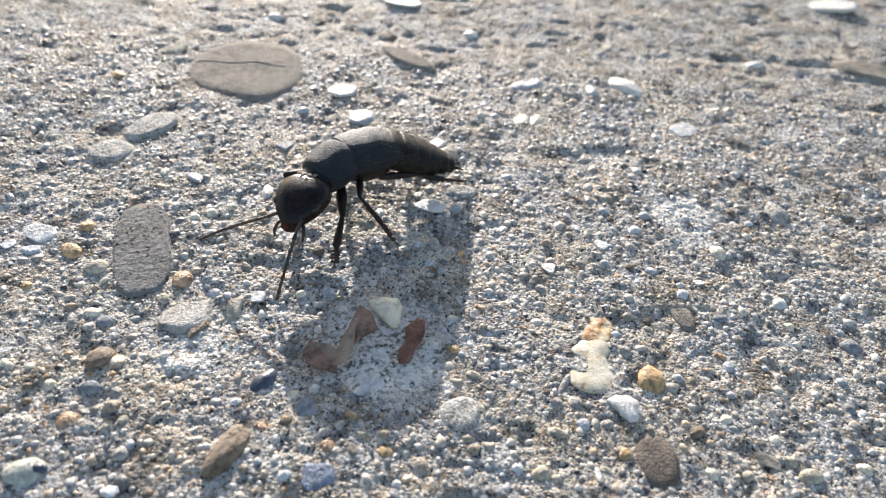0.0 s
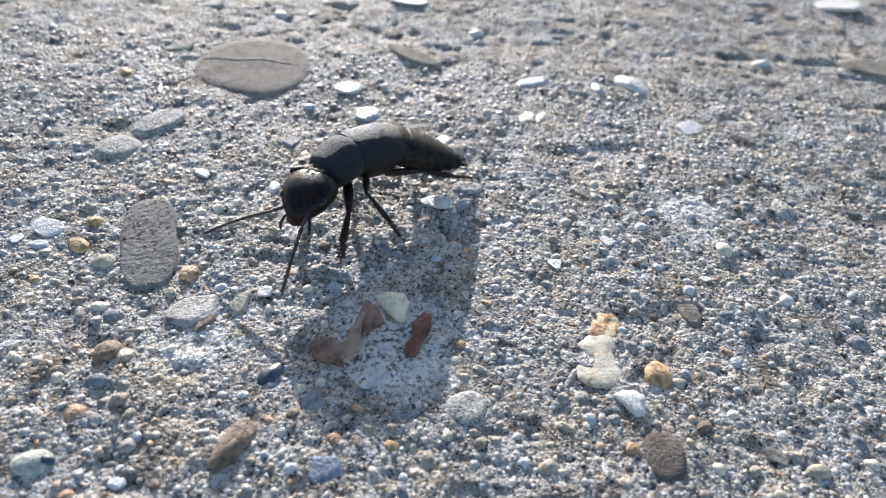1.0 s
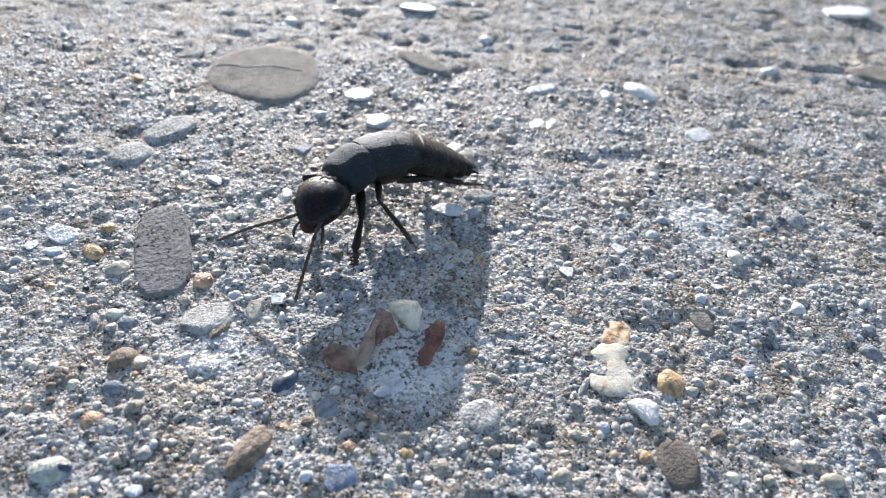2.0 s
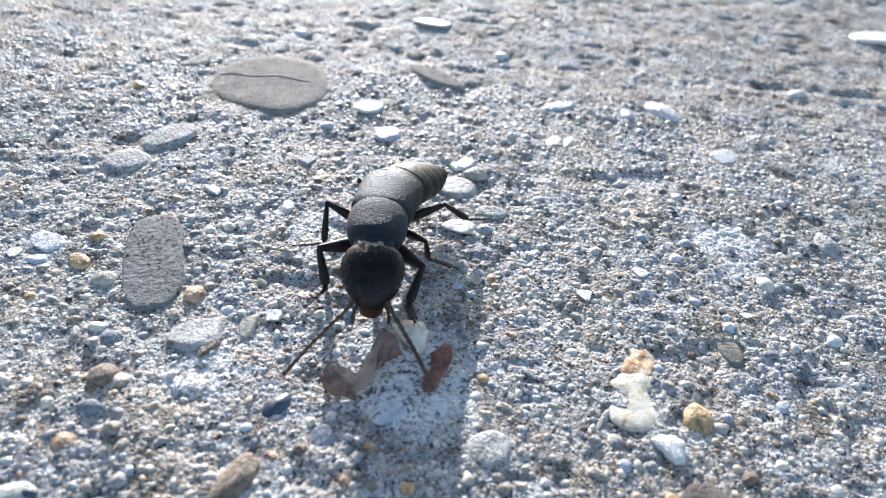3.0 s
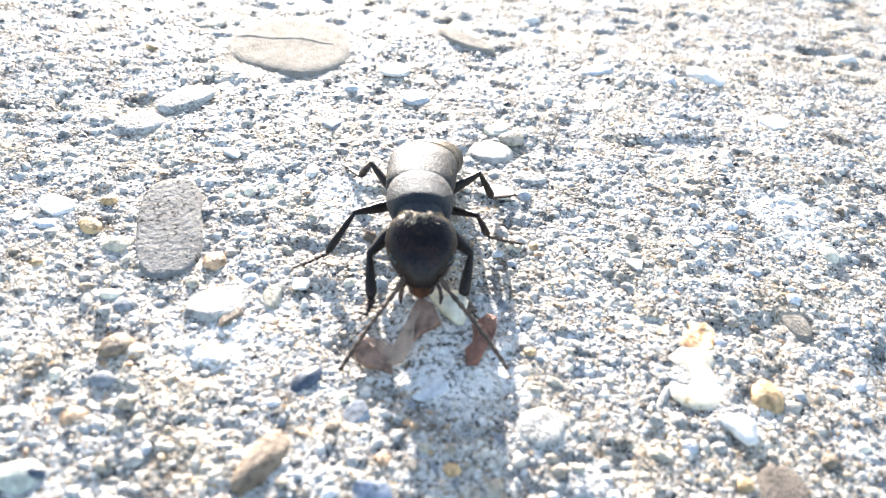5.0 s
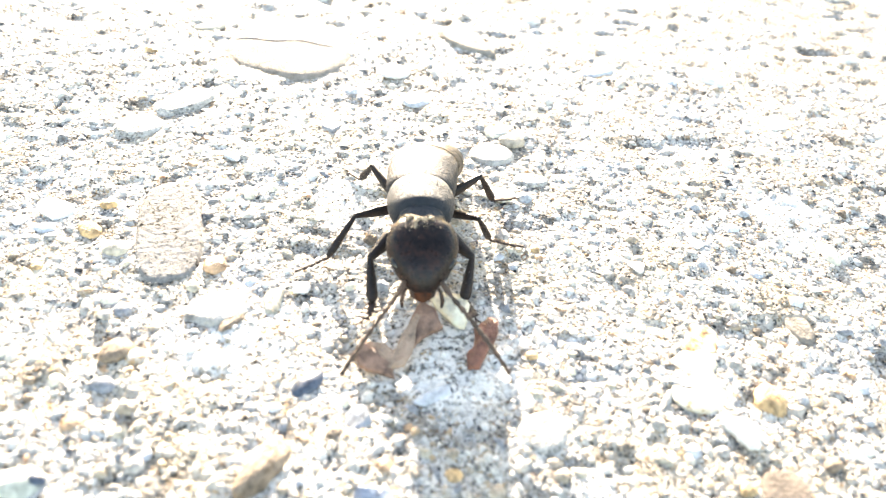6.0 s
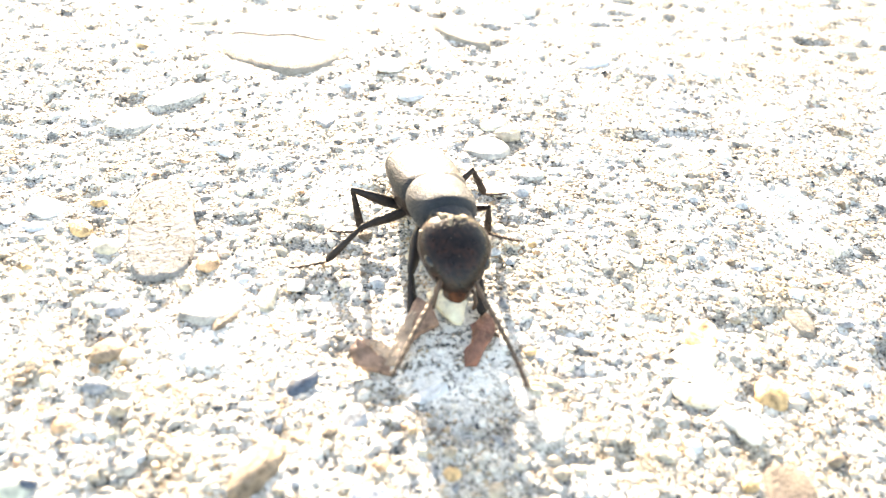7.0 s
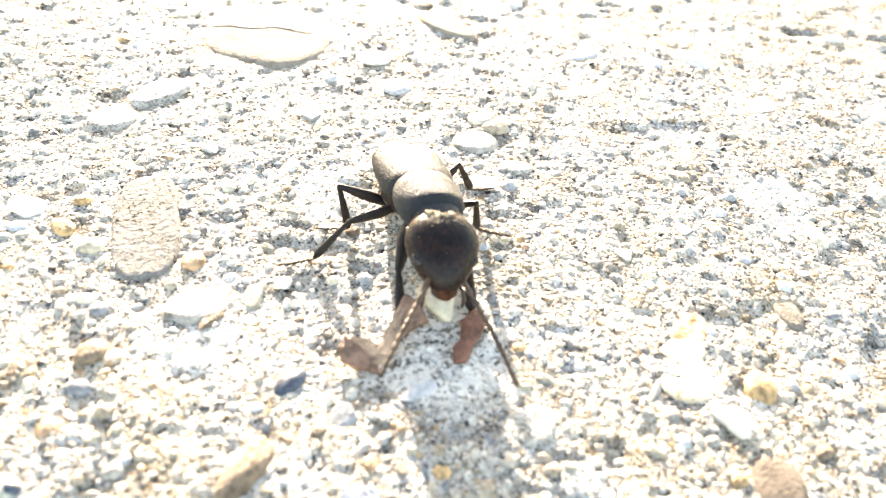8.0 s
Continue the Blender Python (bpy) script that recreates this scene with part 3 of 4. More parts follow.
stone(-2.3, 19.5, 3.0, 2.4, 30, CHIP, CREAM)



def lobes(name, balls, mat, parent, label, rough=0.08, seed=3):
    """Rounded lobes (x, y, z, rx, ry, rz in mm) grown into one skin."""
    bm = bmesh.new()
    for x, y, z, a, b, c in balls:
        v, f = BALL3
        vs = [bm.verts.new(((x + p[0] * a) * MM, (y + p[1] * b) * MM, (z + p[2] * c) * MM)) for p in v]
        for q in f:
            bm.faces.new([vs[i] for i in q])
    for p in bm.verts:
        k = noise.noise(p.co * 900 + Vector((seed, 0, 0))) * rough * 2 + noise.noise(p.co * 2600) * rough
        p.co.z += k * MM
    me = bpy.data.meshes.new(name)
    bm.to_mesh(me)
    bm.free()
    me.materials.append(mat)
    me.polygons.foreach_set("use_smooth", [True] * len(me.polygons))
    ob = new(name, me)
    ob.parent = parent
    skin = ob.modifiers.new("skin", "REMESH")
    skin.mode, skin.voxel_size, skin.use_smooth_shade = "VOXEL", 0.00012, True
    soft = ob.modifiers.new("soft", "SMOOTH")
    soft.factor, soft.iterations = 0.5, 12
    return tagged(ob, label) if label else ob


# a fine crack across the big flat stone
crack = [(-7.2 + 1.45 * k, 2.1 + 0.35 * math.sin(k * 1.3) - 0.05 * k * k * 0.3, 0.0) for k in range(10)]
tops = [v.co / MM for v in big_stone.data.vertices if v.co.z > 0]
crack = [(x, y, max(p.z for p in sorted(tops, key=lambda p: (p.x - x) ** 2 + (p.y - y) ** 2)[:3])) for x, y, _ in crack]
part("crack", mesh_of("crack", *curved(crack, [0.03] + [0.08] * 8 + [0.03], 6), TONES["navy"][0]), big_stone, "dark hairline crack")

# the waxy cream lump with its stained tip, a thing of its own on the slab
lump = tagged(new("waxy_lump"), "cream white waxy lump with an orange stained tip", "lump")
lump.scale = (1.0, 1.0, 0.65)
lump.location = (15.3 * MM, -14.2 * MM, -0.2 * MM)
lobes("body", [(-0.3, -2.6, 0.075, 2.1, 1.4, 0.434), (0.9, -2.3, 0.075, 1.6, 1.5, 0.434), (-1.2, -2, 0.05, 1.2, 1.1, 0.372), (1.7, -1.5, 0.05, 0.8, 0.7, 0.31), (0.3, -1.3, 0.1, 1.7, 1.3, 0.403), (0.3, -0.2, 0.1, 1.35, 1.5, 0.384),
               (-0.9, 1, 0.075, 1.1, 0.9, 0.341), (0.1, 0.9, 0.1, 1.4, 1.4, 0.372), (0.8, 1.7, 0.075, 1.3, 1.4, 0.372), (-0.4, 1.9, 0.05, 0.9, 0.7, 0.31)], WAX, lump, "waxy cream body", 0.05)
lobes("stained_tip", [(0.9, 3.5, 0.06, 1.5, 1.5, 0.384), (0.2, 3.0, 0.05, 1.1, 1.1, 0.341), (1.4, 4.6, 0.04, 1.2, 1.1, 0.322), (0.6, 4.9, 0.04, 1.0, 0.9, 0.298)], STAIN, lump, "rusty orange stained tip", 0.15)
STONES += [(15.2, -16.7, 2.5, 1.7, 0.0), (15.2, -13.2, 1.3, 2.2, 0.0), (16.2, -10.5, 1.5, 1.6, 0.0)]

# a pale shell piece with a dark hole near the edge
shell_piece = part("holed_shell", stone_mesh(3.9, 2.9, "round", TONES["shell"][0], 77)[0], ground, "pale greenish shell piece with a dark lump standing in for the shade of a hollow", pose(-31.9 * MM, -30.9 * MM, -0.75 * MM, 6, 4, 10))
# nothing is cut out: a blue black lump on top stands for the hole's shade
part("hollow", stone_mesh(1.5, 0.9, "round", TONES["navy"][0], 78)[0], shell_piece, "dark lump standing in for the shade of a hollow", pose(1.0 * MM, 0.2 * MM, 0.72 * MM))
STONES.append((-31.6, -30.9, 2.6, 1.8, radians(20)))


def flake(name, outline, thick, mat, parent, label, m, ridge=0.25, seed=1):
    """A thin broken flake: an outline in mm with worn edges, domed along its middle."""
    ring = []
    n = len(outline)
    for k in range(n):
        a, b = Vector(outline[k]), Vector(outline[(k + 1) % n])
        for u in (0, 0.25, 0.5, 0.75):
            p = a.lerp(b, u)
            ring.append(p + Vector((noise.noise(Vector((p.x * 2, p.y * 2, seed))), noise.noise(Vector((p.y * 2, p.x * 2, seed + 9))))) * 0.14)
    mid = sum(ring, Vector((0, 0))) / len(ring)
    vs, fs = [], []
    levels = [(1.0, 0.0), (1.0, 0.6), (0.94, 1.0), (0.6, 1.0), (0.25, 1.0)]
    for s, h in levels:
        for p in ring:
            q = mid + (p - mid) * s
            vs.append((q.x * MM, q.y * MM, (h * thick + (1 - s) * ridge + 0.10 * noise.noise(Vector((q.x, q.y, seed + 4)))) * MM))
    r = len(ring)
    for k in range(len(levels) - 1):
        for i in range(r):
            j = (i + 1) % r
            fs.append((k * r + i, k * r + j, (k + 1) * r + j, (k + 1) * r + i))
    fs.append(tuple((len(levels) - 1) * r + i for i in range(r)))
    fs.append(tuple(range(r))[::-1])
    return part(name, mesh_of(name, vs, fs, mat), parent, label, m)


# brown broken fragments lying in front of the beetle
fragment = tagged(new("broken_fragment"), "curled broken brown fragment lying on the concrete", "fragment")
fragment.location = (-8.4 * MM, -15.0 * MM, 0.15 * MM)
flake("brown_plate", [(0.4, -1.2), (1.2, 0.3), (2.9, 1.5), (2.2, 3.2), (0.9, 3.9), (0.1, 1.8), (0.1, 0.0)], 0.5, FLAKE, fragment, "brown triangular plate", pose(0, 0, 0.1 * MM, 15, -5, 0), 0.08, 2)
flake("salmon_plate", [(-3.8, -2.0), (-3.4, -0.6), (-2.3, -1.6), (-0.6, -2.6), (-0.2, -3.6), (-1.8, -3.4), (-3.2, -3.1)], 0.5, FLAKE, fragment, "pinkish brown plate", pose(0, 0, 0.75 * MM, 20, 3, 0), 0.08, 6)
band = [(-3.5, -0.7), (-2.4, -1.7), (-1.2, -2.3), (-0.4, -2.0), (0.0, -0.9), (0.1, 0.6), (0.5, 2.4), (0.95, 2.3), (0.7, 0.5), (0.75, -1.0), (0.35, -2.5), (-0.8, -3.0), (-2.0, -2.5), (-3.3, -1.6)]
flake("pale_rim", band, 0.3, RIM, fragment, "pale curved broken rim", pose(0, 0, 0.62 * MM, 12, 0, 0), 0.0, 9)
red_flake = flake("red_flake", [(-0.7, -2.6), (0.2, -2.3), (0.6, -0.6), (1.1, 0.8), (0.9, 2.3), (0.0, 2.6), (-0.9, 1.2), (-0.6, -0.4), (-1.0, -1.4)], 0.4, RED_FLAKE, None,
                  "red brown flake lying on pale concrete", pose(-2.2 * MM, -14.3 * MM, 0.45 * MM, 13, -4, -8), 0.3, 11)
tagged(red_flake, category="flake")
# two larger shell shards, a creamy fan beside the fragments and a white wedge beside the lump
fan = flake("shell_shard", [(-2.0, 0.7), (-0.9, 1.4), (0.9, 1.5), (1.5, 0.5), (1.3, -2.1), (0.5, -2.0), (-0.8, -0.8)], 0.55, TONES["cream"][0], None, "creamy fan shaped shell shard beside brown fragments", pose(-5.0 * MM, -10.3 * MM, 0.0, 2, 3, 0), 0.3, 14)
wedge = flake("shell_shard", [(-1.7, 0.6), (-0.9, 1.2), (0.5, 1.2), (1.3, 0.6), (0.9, -1.3), (0.2, -1.6), (-0.8, -0.5)], 0.32, TONES["white"][0], None, "white wedge shaped shell shard beside a waxy lump", pose(17.9 * MM, -19.6 * MM, 0.0, 2, -3, 0), 0.25, 17)
for shard in (fan, wedge):
    tagged(shard, category="shell", group="shell shards")
STONES += [(-5.0, -10.3, 2.0, 2.0, 0.0), (17.9, -19.6, 1.8, 1.6, 0.0)]
STONES += [(-6.6, -13.0, 1.7, 2.6, 0.0), (-10.6, -17.4, 2.0, 1.3, -0.3), (-2.2, -14.3, 1.1, 2.6, 0.0)]


# the beetle, in mm: x forwards, z up, its origin on the ground below the middle of the wing cases
beetle = tagged(new("rove_beetle"), "long black rove beetle standing on grey concrete", "beetle")


def body_mesh(name, rows, mat, sides=28, power=2.3, steps=5):
    return mesh_of(name, *tube(smooth_sections(rows, steps), sides, power), mat)


def hairs(count, sampler, length, seed, lean):
    """Fine hairs as thin three-sided spikes."""
    rng = random.Random(seed)
    pieces = []
    for _ in range(count):
        p, n = sampler(rng)
        d = (Vector(n) + Vector(lean) + Vector((rng.uniform(-.3, .3), rng.uniform(-.3, .3), rng.uniform(-.3, .3)))).normalized()
        k = length * rng.uniform(0.6, 1.3)
        pieces.append(curved([p, Vector(p) + d * k * 0.6, Vector(p) + d * k + Vector(lean) * 0.1], [0.022, 0.016, 0.004], 3))
    return joined(pieces)


head = part("head", body_mesh("head", [(-0.4, 0, -0.2, 1.9, 1.25), (0.0, 0, -0.1, 2.0, 1.4), (0.35, 0, 0, 2.3, 1.6), (1.0, 0, 0.02, 2.68, 1.84), (2.1, 0, 0.02, 2.86, 1.92), (3.2, 0, -0.05, 2.66, 1.84),
                                      (4.2, 0, -0.22, 2.2, 1.6), (5.0, 0, -0.42, 1.62, 1.2), (5.55, 0, -0.6, 1.08, 0.78), (5.85, 0, -0.7, 0.62, 0.38)], HEAD, 32, 2.3), beetle, "glossy black broad head")
for side in (1, -1):
    part("eye", mesh_of("eye", *tube(smooth_sections([(-0.62, 0, 0, 0.1, 0.1), (-0.4, 0, 0, 0.3, 0.36), (0, 0, 0, 0.4, 0.48), (0.4, 0, 0, 0.3, 0.36), (0.62, 0, 0, 0.1, 0.1)]), 14), EYE), head, "",
         pose(3.7 * MM, side * 2.15 * MM, 0.35 * MM, 0, 8, -side * 26))
    jaw = [(0, 0, 0), (0.5, side * 0.2, -0.12), (0.9, side * 0.15, -0.25), (1.2, side * -0.15, -0.35), (1.35, side * -0.6, -0.4)]
    part("mandible", mesh_of("mandible", *curved(jaw, [0.4, 0.36, 0.28, 0.17, 0.04], 10), TARSUS), head, "dark brown curved mandible", pose(5.0 * MM, side * 0.55 * MM, -0.75 * MM, 0, 14, 0))
    palp = [(0, 0, 0), (0.55, side * 0.4, -0.25), (1.1, side * 0.55, -0.75), (1.45, side * 0.5, -1.4)]
    part("palp", mesh_of("palp", *curved(palp, [0.16, 0.15, 0.19, 0.1], 8), TARSUS), head, "", pose(5.0 * MM, side * 1.05 * MM, -1.0 * MM))
for side in (1, -1):
    part("antenna_socket", mesh_of("antenna_socket", *tube(smooth_sections([(-0.45, 0, 0, 0.1, 0.08), (-0.2, 0, 0, 0.34, 0.26), (0.15, 0, 0, 0.36, 0.28), (0.4, 0, 0, 0.12, 0.1)]), 12), HEAD), head, "", pose(4.75 * MM, side * 1.1 * MM, 0.3 * MM, 0, 28, 0))
part("clypeus", mesh_of("clypeus", *tube(smooth_sections([(-0.5, 0, 0.1, 0.7, 0.3), (0.1, 0, 0.05, 0.8, 0.36), (0.6, 0, -0.05, 0.7, 0.3), (0.75, 0, -0.1, 0.45, 0.12)]), 16), JAW), head, "dark red brown front plate", pose(5.1 * MM, 0, -0.35 * MM, 0, 30, 0))
part("labrum", mesh_of("labrum", *tube(smooth_sections([(0, 0, 0, 0.7, 0.3), (0.4, 0, -0.05, 0.68, 0.28), (0.8, 0, -0.12, 0.45, 0.15), (0.95, 0, -0.15, 0.15, 0.05)]), 14), JAW), head, "red brown labrum", pose(5.6 * MM, 0, -0.72 * MM, 0, 20, 0))
DIRT_BALLS = [(0.35, -0.45, 1.62, 0.36, 0.3, 0.16), (0.75, -0.6, 1.8, 0.36, 0.24, 0.14), (1.15, -0.62, 1.88, 0.32, 0.18, 0.12), (1.5, -0.95, 1.84, 0.2, 0.3, 0.11), (0.1, -0.9, 1.42, 0.26, 0.45, 0.1), (0.05, 0.6, 1.45, 0.2, 0.5, 0.07), (0.0, -1.3, 1.3, 0.18, 0.2, 0.22), (0.45, 0.15, 1.76, 0.3, 0.34, 0.1), (0.4, 0.75, 1.62, 0.26, 0.3, 0.1), (0.35, -1.15, 1.5, 0.3, 0.24, 0.13)]
lobes("dirt", DIRT_BALLS, DIRT, head, "pale dirt clinging behind the head", 0.06)
lobes("dirt", [(2.0, -0.15, 1.94, 0.12, 0.24, 0.06), (1.9, 0.12, 1.95, 0.16, 0.1, 0.06), (2.15, -0.42, 1.91, 0.14, 0.1, 0.06)], DIRT, head, "", 0.03)


def specks(count, rows, seed, size):
    """Dust clinging to the upper side of a body given by its sections."""
    rng = random.Random(seed)
    rows = smooth_sections(rows, 8)
    pieces = []
    for _ in range(count):
        x, y, z, w, h = rows[rng.randrange(6, len(rows) - 6)]
        a, r = radians(rng.uniform(15, 165)), size * rng.uniform(0.5, 1.4)
        c, s = math.cos(a), math.sin(a)
        at = Vector((x, y + w * math.copysign(abs(c) ** 0.87, c), z + h * abs(s) ** 0.87))
        v, f = BALL1
        pieces.append(([(at + Vector(p) * r * rng.uniform(0.7, 1.3)) * MM for p in v], f))
    return joined(pieces)


HEAD_ROWS = [(0.0, 0, -0.1, 2.0, 1.4), (1.0, 0, 0.02, 2.68, 1.84), (2.1, 0, 0.02, 2.86, 1.92), (3.2, 0, -0.05, 2.66, 1.84), (4.2, 0, -0.22, 2.15, 1.6), (5.0, 0, -0.42, 1.62, 1.2)]
PRONOTUM_ROWS = [(0.3, 0, 0.05, 2.82, 1.98), (1.5, 0, 0.06, 2.98, 2.12), (3.0, 0, -0.02, 2.95, 1.96), (4.3, 0, -0.2, 2.74, 1.6)]


def collar(rng):
    """Points on the back of the head, most of them to one side."""
    x, a = rng.uniform(0.05, 1.1), radians(min(170, max(20, rng.gauss(105, 32))))
    w, h = np.interp(x, [0, 0.35, 1.0, 2.1], [2.0, 2.3, 2.68, 2.86]), np.interp(x, [0, 0.35, 1.0, 2.1], [1.35, 1.6, 1.84, 1.92])
    return Vector((x, w * math.cos(a), h * math.sin(a) ** 0.87)), (0, 0.4 * math.cos(a), 0.4 * math.sin(a))


part("collar", mesh_of("collar", *hairs(260, collar, 0.4, 12, (0.9, 0, 0)), HAIR), head, "brown fuzz behind the head")
part("dust", mesh_of("dust", *specks(16, HEAD_ROWS, 31, 0.03), DIRT), head, "pale specks of dust")


def antenna_mesh(side):
    """A long first joint and ten beads, as one string."""
    a, p = Vector((0, 0, 0)), Vector((1.9, side * 0.45, 0.12))
    path, radii = [a, a.lerp(p, 0.3), a.lerp(p, 0.75), p], [0.16, 0.2, 0.24, 0.12]
    for k in range(10):
        u = k / 9
        d = Vector((0.86, side * (0.30 - 0.06 * u), 0.05 - 0.22 * u)).normalized()
        q = p + d * (0.72 if k else 0.9)
        w = 0.235 - 0.04 * u
        path += [p.lerp(q, 0.25), p.lerp(q, 0.7), p.lerp(q, 0.9), q]
        radii += [w * 0.75, w, w * 0.9, 0.14 if k < 9 else 0.03]
        p = q
    return mesh_of("antenna", *curved(path, radii, 10), FEELER)


head.scale = (1.05, 1.05, 0.87)
antenna = {side: part("antenna", antenna_mesh(side), head, "brown beaded antenna") for side in (1, -1)}

neck = part("neck", body_mesh("neck", [(-1.0, 0, -0.2, 1.6, 1.1), (-0.3, 0, -0.12, 1.95, 1.45), (0.5, 0, -0.08, 1.95, 1.45), (1.2, 0, -0.1, 1.8, 1.3)], PRONOTUM), beetle)
pronotum = part("pronotum", body_mesh("pronotum", [(-0.55, 0, -0.1, 2.25, 1.5), (-0.3, 0, 0, 2.6, 1.85), (0.3, 0, 0.05, 2.86, 2.02), (1.4, 0, 0.06, 3.06, 2.08), (2.6, 0, 0.06, 3.02, 2.08), (3.7, 0, 0.05, 2.8, 2.07),
                                              (4.4, 0, 0.02, 2.5, 1.98), (4.85, 0, -0.1, 2.15, 1.6), (5.0, 0, -0.25, 1.7, 1.1)], PRONOTUM, 36, 2.1), beetle, "dull black domed pronotum")
pronotum.scale = (0.91, 0.97, 1.0)
part("dust", mesh_of("dust", *specks(120, PRONOTUM_ROWS, 32, 0.026), DIRT), pronotum, "pale specks of dust")
thorax = part("thorax", body_mesh("thorax", [(-2.9, 0, 4.6, 1.7, 1.2), (-2.0, 0, 4.6, 2.6, 1.7), (0, 0, 4.5, 2.9, 1.9), (1.8, 0, 4.5, 2.6, 1.8), (2.7, 0, 4.7, 1.8, 1.4)], LEG), beetle)


def elytron_mesh(side):
    """One wing case: a thick curved plate over half the back."""
    vs, fs = [], []
    nx_, na = 16, 12
    for layer in (0, -0.16):
        for i in range(nx_ + 1):
            x = 2.95 - 5.8 * i / nx_
            u = i / nx_
            w = 2.98 + 0.3 * math.sin(math.pi * min(1, u * 0.85)) - 0.3 * (max(0, 0.12 - u) / 0.12) ** 2
            h = 1.95 + 0.1 * math.sin(math.pi * u) - 0.12 * (max(0, 0.12 - u) / 0.12) ** 2 - 0.25 * max(0, u - 0.75) / 0.25
            for k in range(na + 1):
                a = radians(103 * k / na)
                back = -0.35 * math.sin(a) * u
                vs.append(((x + back) * MM, side * ((w + layer) * math.sin(a) + 0.005) * MM, (5.9 + (h + layer) * math.cos(a) * (1 if a < 1.57 else 1.6)) * MM))
    row, block = na + 1, (nx_ + 1) * (na + 1)
    for i in range(nx_):
        for k in range(na):
            q = (i * row + k, i * row + k + 1, (i + 1) * row + k + 1, (i + 1) * row + k)
            fs.append(q if side < 0 else q[::-1])
            fs.append(tuple(block + j for j in (q[::-1] if side < 0 else q)))
    edge = [i * row for i in range(nx_ + 1)] + [nx_ * row + k for k in range(1, na + 1)] + [i * row + na for i in range(nx_ - 1, -1, -1)] + [k for k in range(na - 1, 0, -1)]
    for a, b in zip(edge, edge[1:] + edge[:1]):
        fs.append((a, b, b + block, a + block))
    me = mesh_of("elytron", vs, fs, ELYTRA)
    me.set_sharp_from_angle(angle=radians(40))
    return me


def wing_down(side):
    """Points on one wing case and its outward direction there."""
    def sampler(rng):
        x, a = rng.uniform(-2.7, 2.2), radians(rng.uniform(4, 85))
        u = (2.75 - x) / 5.6
        w = 2.98 + 0.3 * math.sin(math.pi * min(1, u * 0.85))
        return Vector((x - 0.35 * math.sin(a) * u, side * w * math.sin(a), 5.88 + (1.95 + 0.1 * math.sin(math.pi * u) - 0.25 * max(0, u - 0.75) / 0.25) * math.cos(a))), (0, side * 0.25 * math.sin(a), 0.25 * math.cos(a))
    return sampler


for side in (1, -1):
    elytron = part("elytron", elytron_mesh(side), beetle, "brownish black short wing case")
    part("down", mesh_of("down", *hairs(90, wing_down(side), 0.28, 7 + side, (-1.2, 0, 0)), HAIR), elytron, "fine golden hairs")

# abdomen: overlapping rings, tapering to two short tails
abdomen = part("abdomen", body_mesh("abdomen", [(0.6, 0, 0, 2.8, 1.8), (-0.4, 0, 0, 2.95, 1.9), (-2.2, 0, 0, 2.95, 1.95), (-4.5, 0, 0, 2.6, 1.72), (-6.7, 0, 0, 1.95, 1.3), (-8.5, 0, 0, 1.15, 0.8), (-9.5, 0, 0, 0.6, 0.45)], ABDOMEN),
               beetle, "downy black abdomen of overlapping rings")
ring_sizes = [(-0.1, 3.02, 1.98, 1.75), (-1.75, 3.06, 2.05, 1.75), (-3.4, 2.92, 1.94, 1.7), (-5.0, 2.5, 1.66, 1.65), (-6.55, 1.95, 1.32, 1.45), (-7.9, 1.35, 0.95, 1.2)]
for x0, w, h, ln in ring_sizes:
    part("abdomen_ring", body_mesh("abdomen_ring", [(0.12, 0, 0, w * 0.95, h * 0.93), (0.0, 0, 0.02, w * 0.985, h * 0.985), (-ln * 0.5, 0, 0.03, w * 0.99, h * 0.99), (-ln * 0.9, 0, 0.02, w * 0.955, h * 0.965), (-ln, 0, 0, w * 0.93, h * 0.93)], ABDOMEN, 28, 2.2, 3),
         abdomen, "", pose(x0 * MM, 0, 0))


def down(rng):
    x, a = rng.uniform(-9, 0), rng.uniform(0, math.pi)
    w = np.interp(-x, [0, 2.2, 4.5, 6.7, 8.5, 9.5], [3.0, 3.05, 2.7, 2.0, 1.2, 0.7])
    c, s = math.cos(a), math.sin(a)
    return Vector((x, w * c, 0.68 * w * s)), (0, c, s)


part("down", mesh_of("down", *hairs(420, down, 0.22, 4, (-1.6, 0, 0)), HAIR), abdomen, "fine golden hairs")
for side in (1, -1):
    part("tail", mesh_of("tail", *curved([(0, 0, 0), (-0.7, side * 0.2, 0.02), (-1.5, side * 0.35, 0.1)], [0.25, 0.2, 0.04], 8), LEG), abdomen, "", pose(-9.2 * MM, side * 0.35 * MM, 0))


# legs: each a femur that carries its tibia and tarsus
def femur_mesh(n, girth):
    return body_mesh("leg", [(-0.35, 0, 0, 0.3, 0.3), (0, 0, 0, 0.42 * girth, 0.5 * girth), (n * 0.35, 0, 0, 0.48 * girth, 0.66 * girth), (n * 0.75, 0, 0, 0.38 * girth, 0.46 * girth), (n, 0, 0, 0.26 * girth, 0.3 * girth), (n + 0.18, 0, 0, 0.1, 0.12)], LEG, 12, 2)


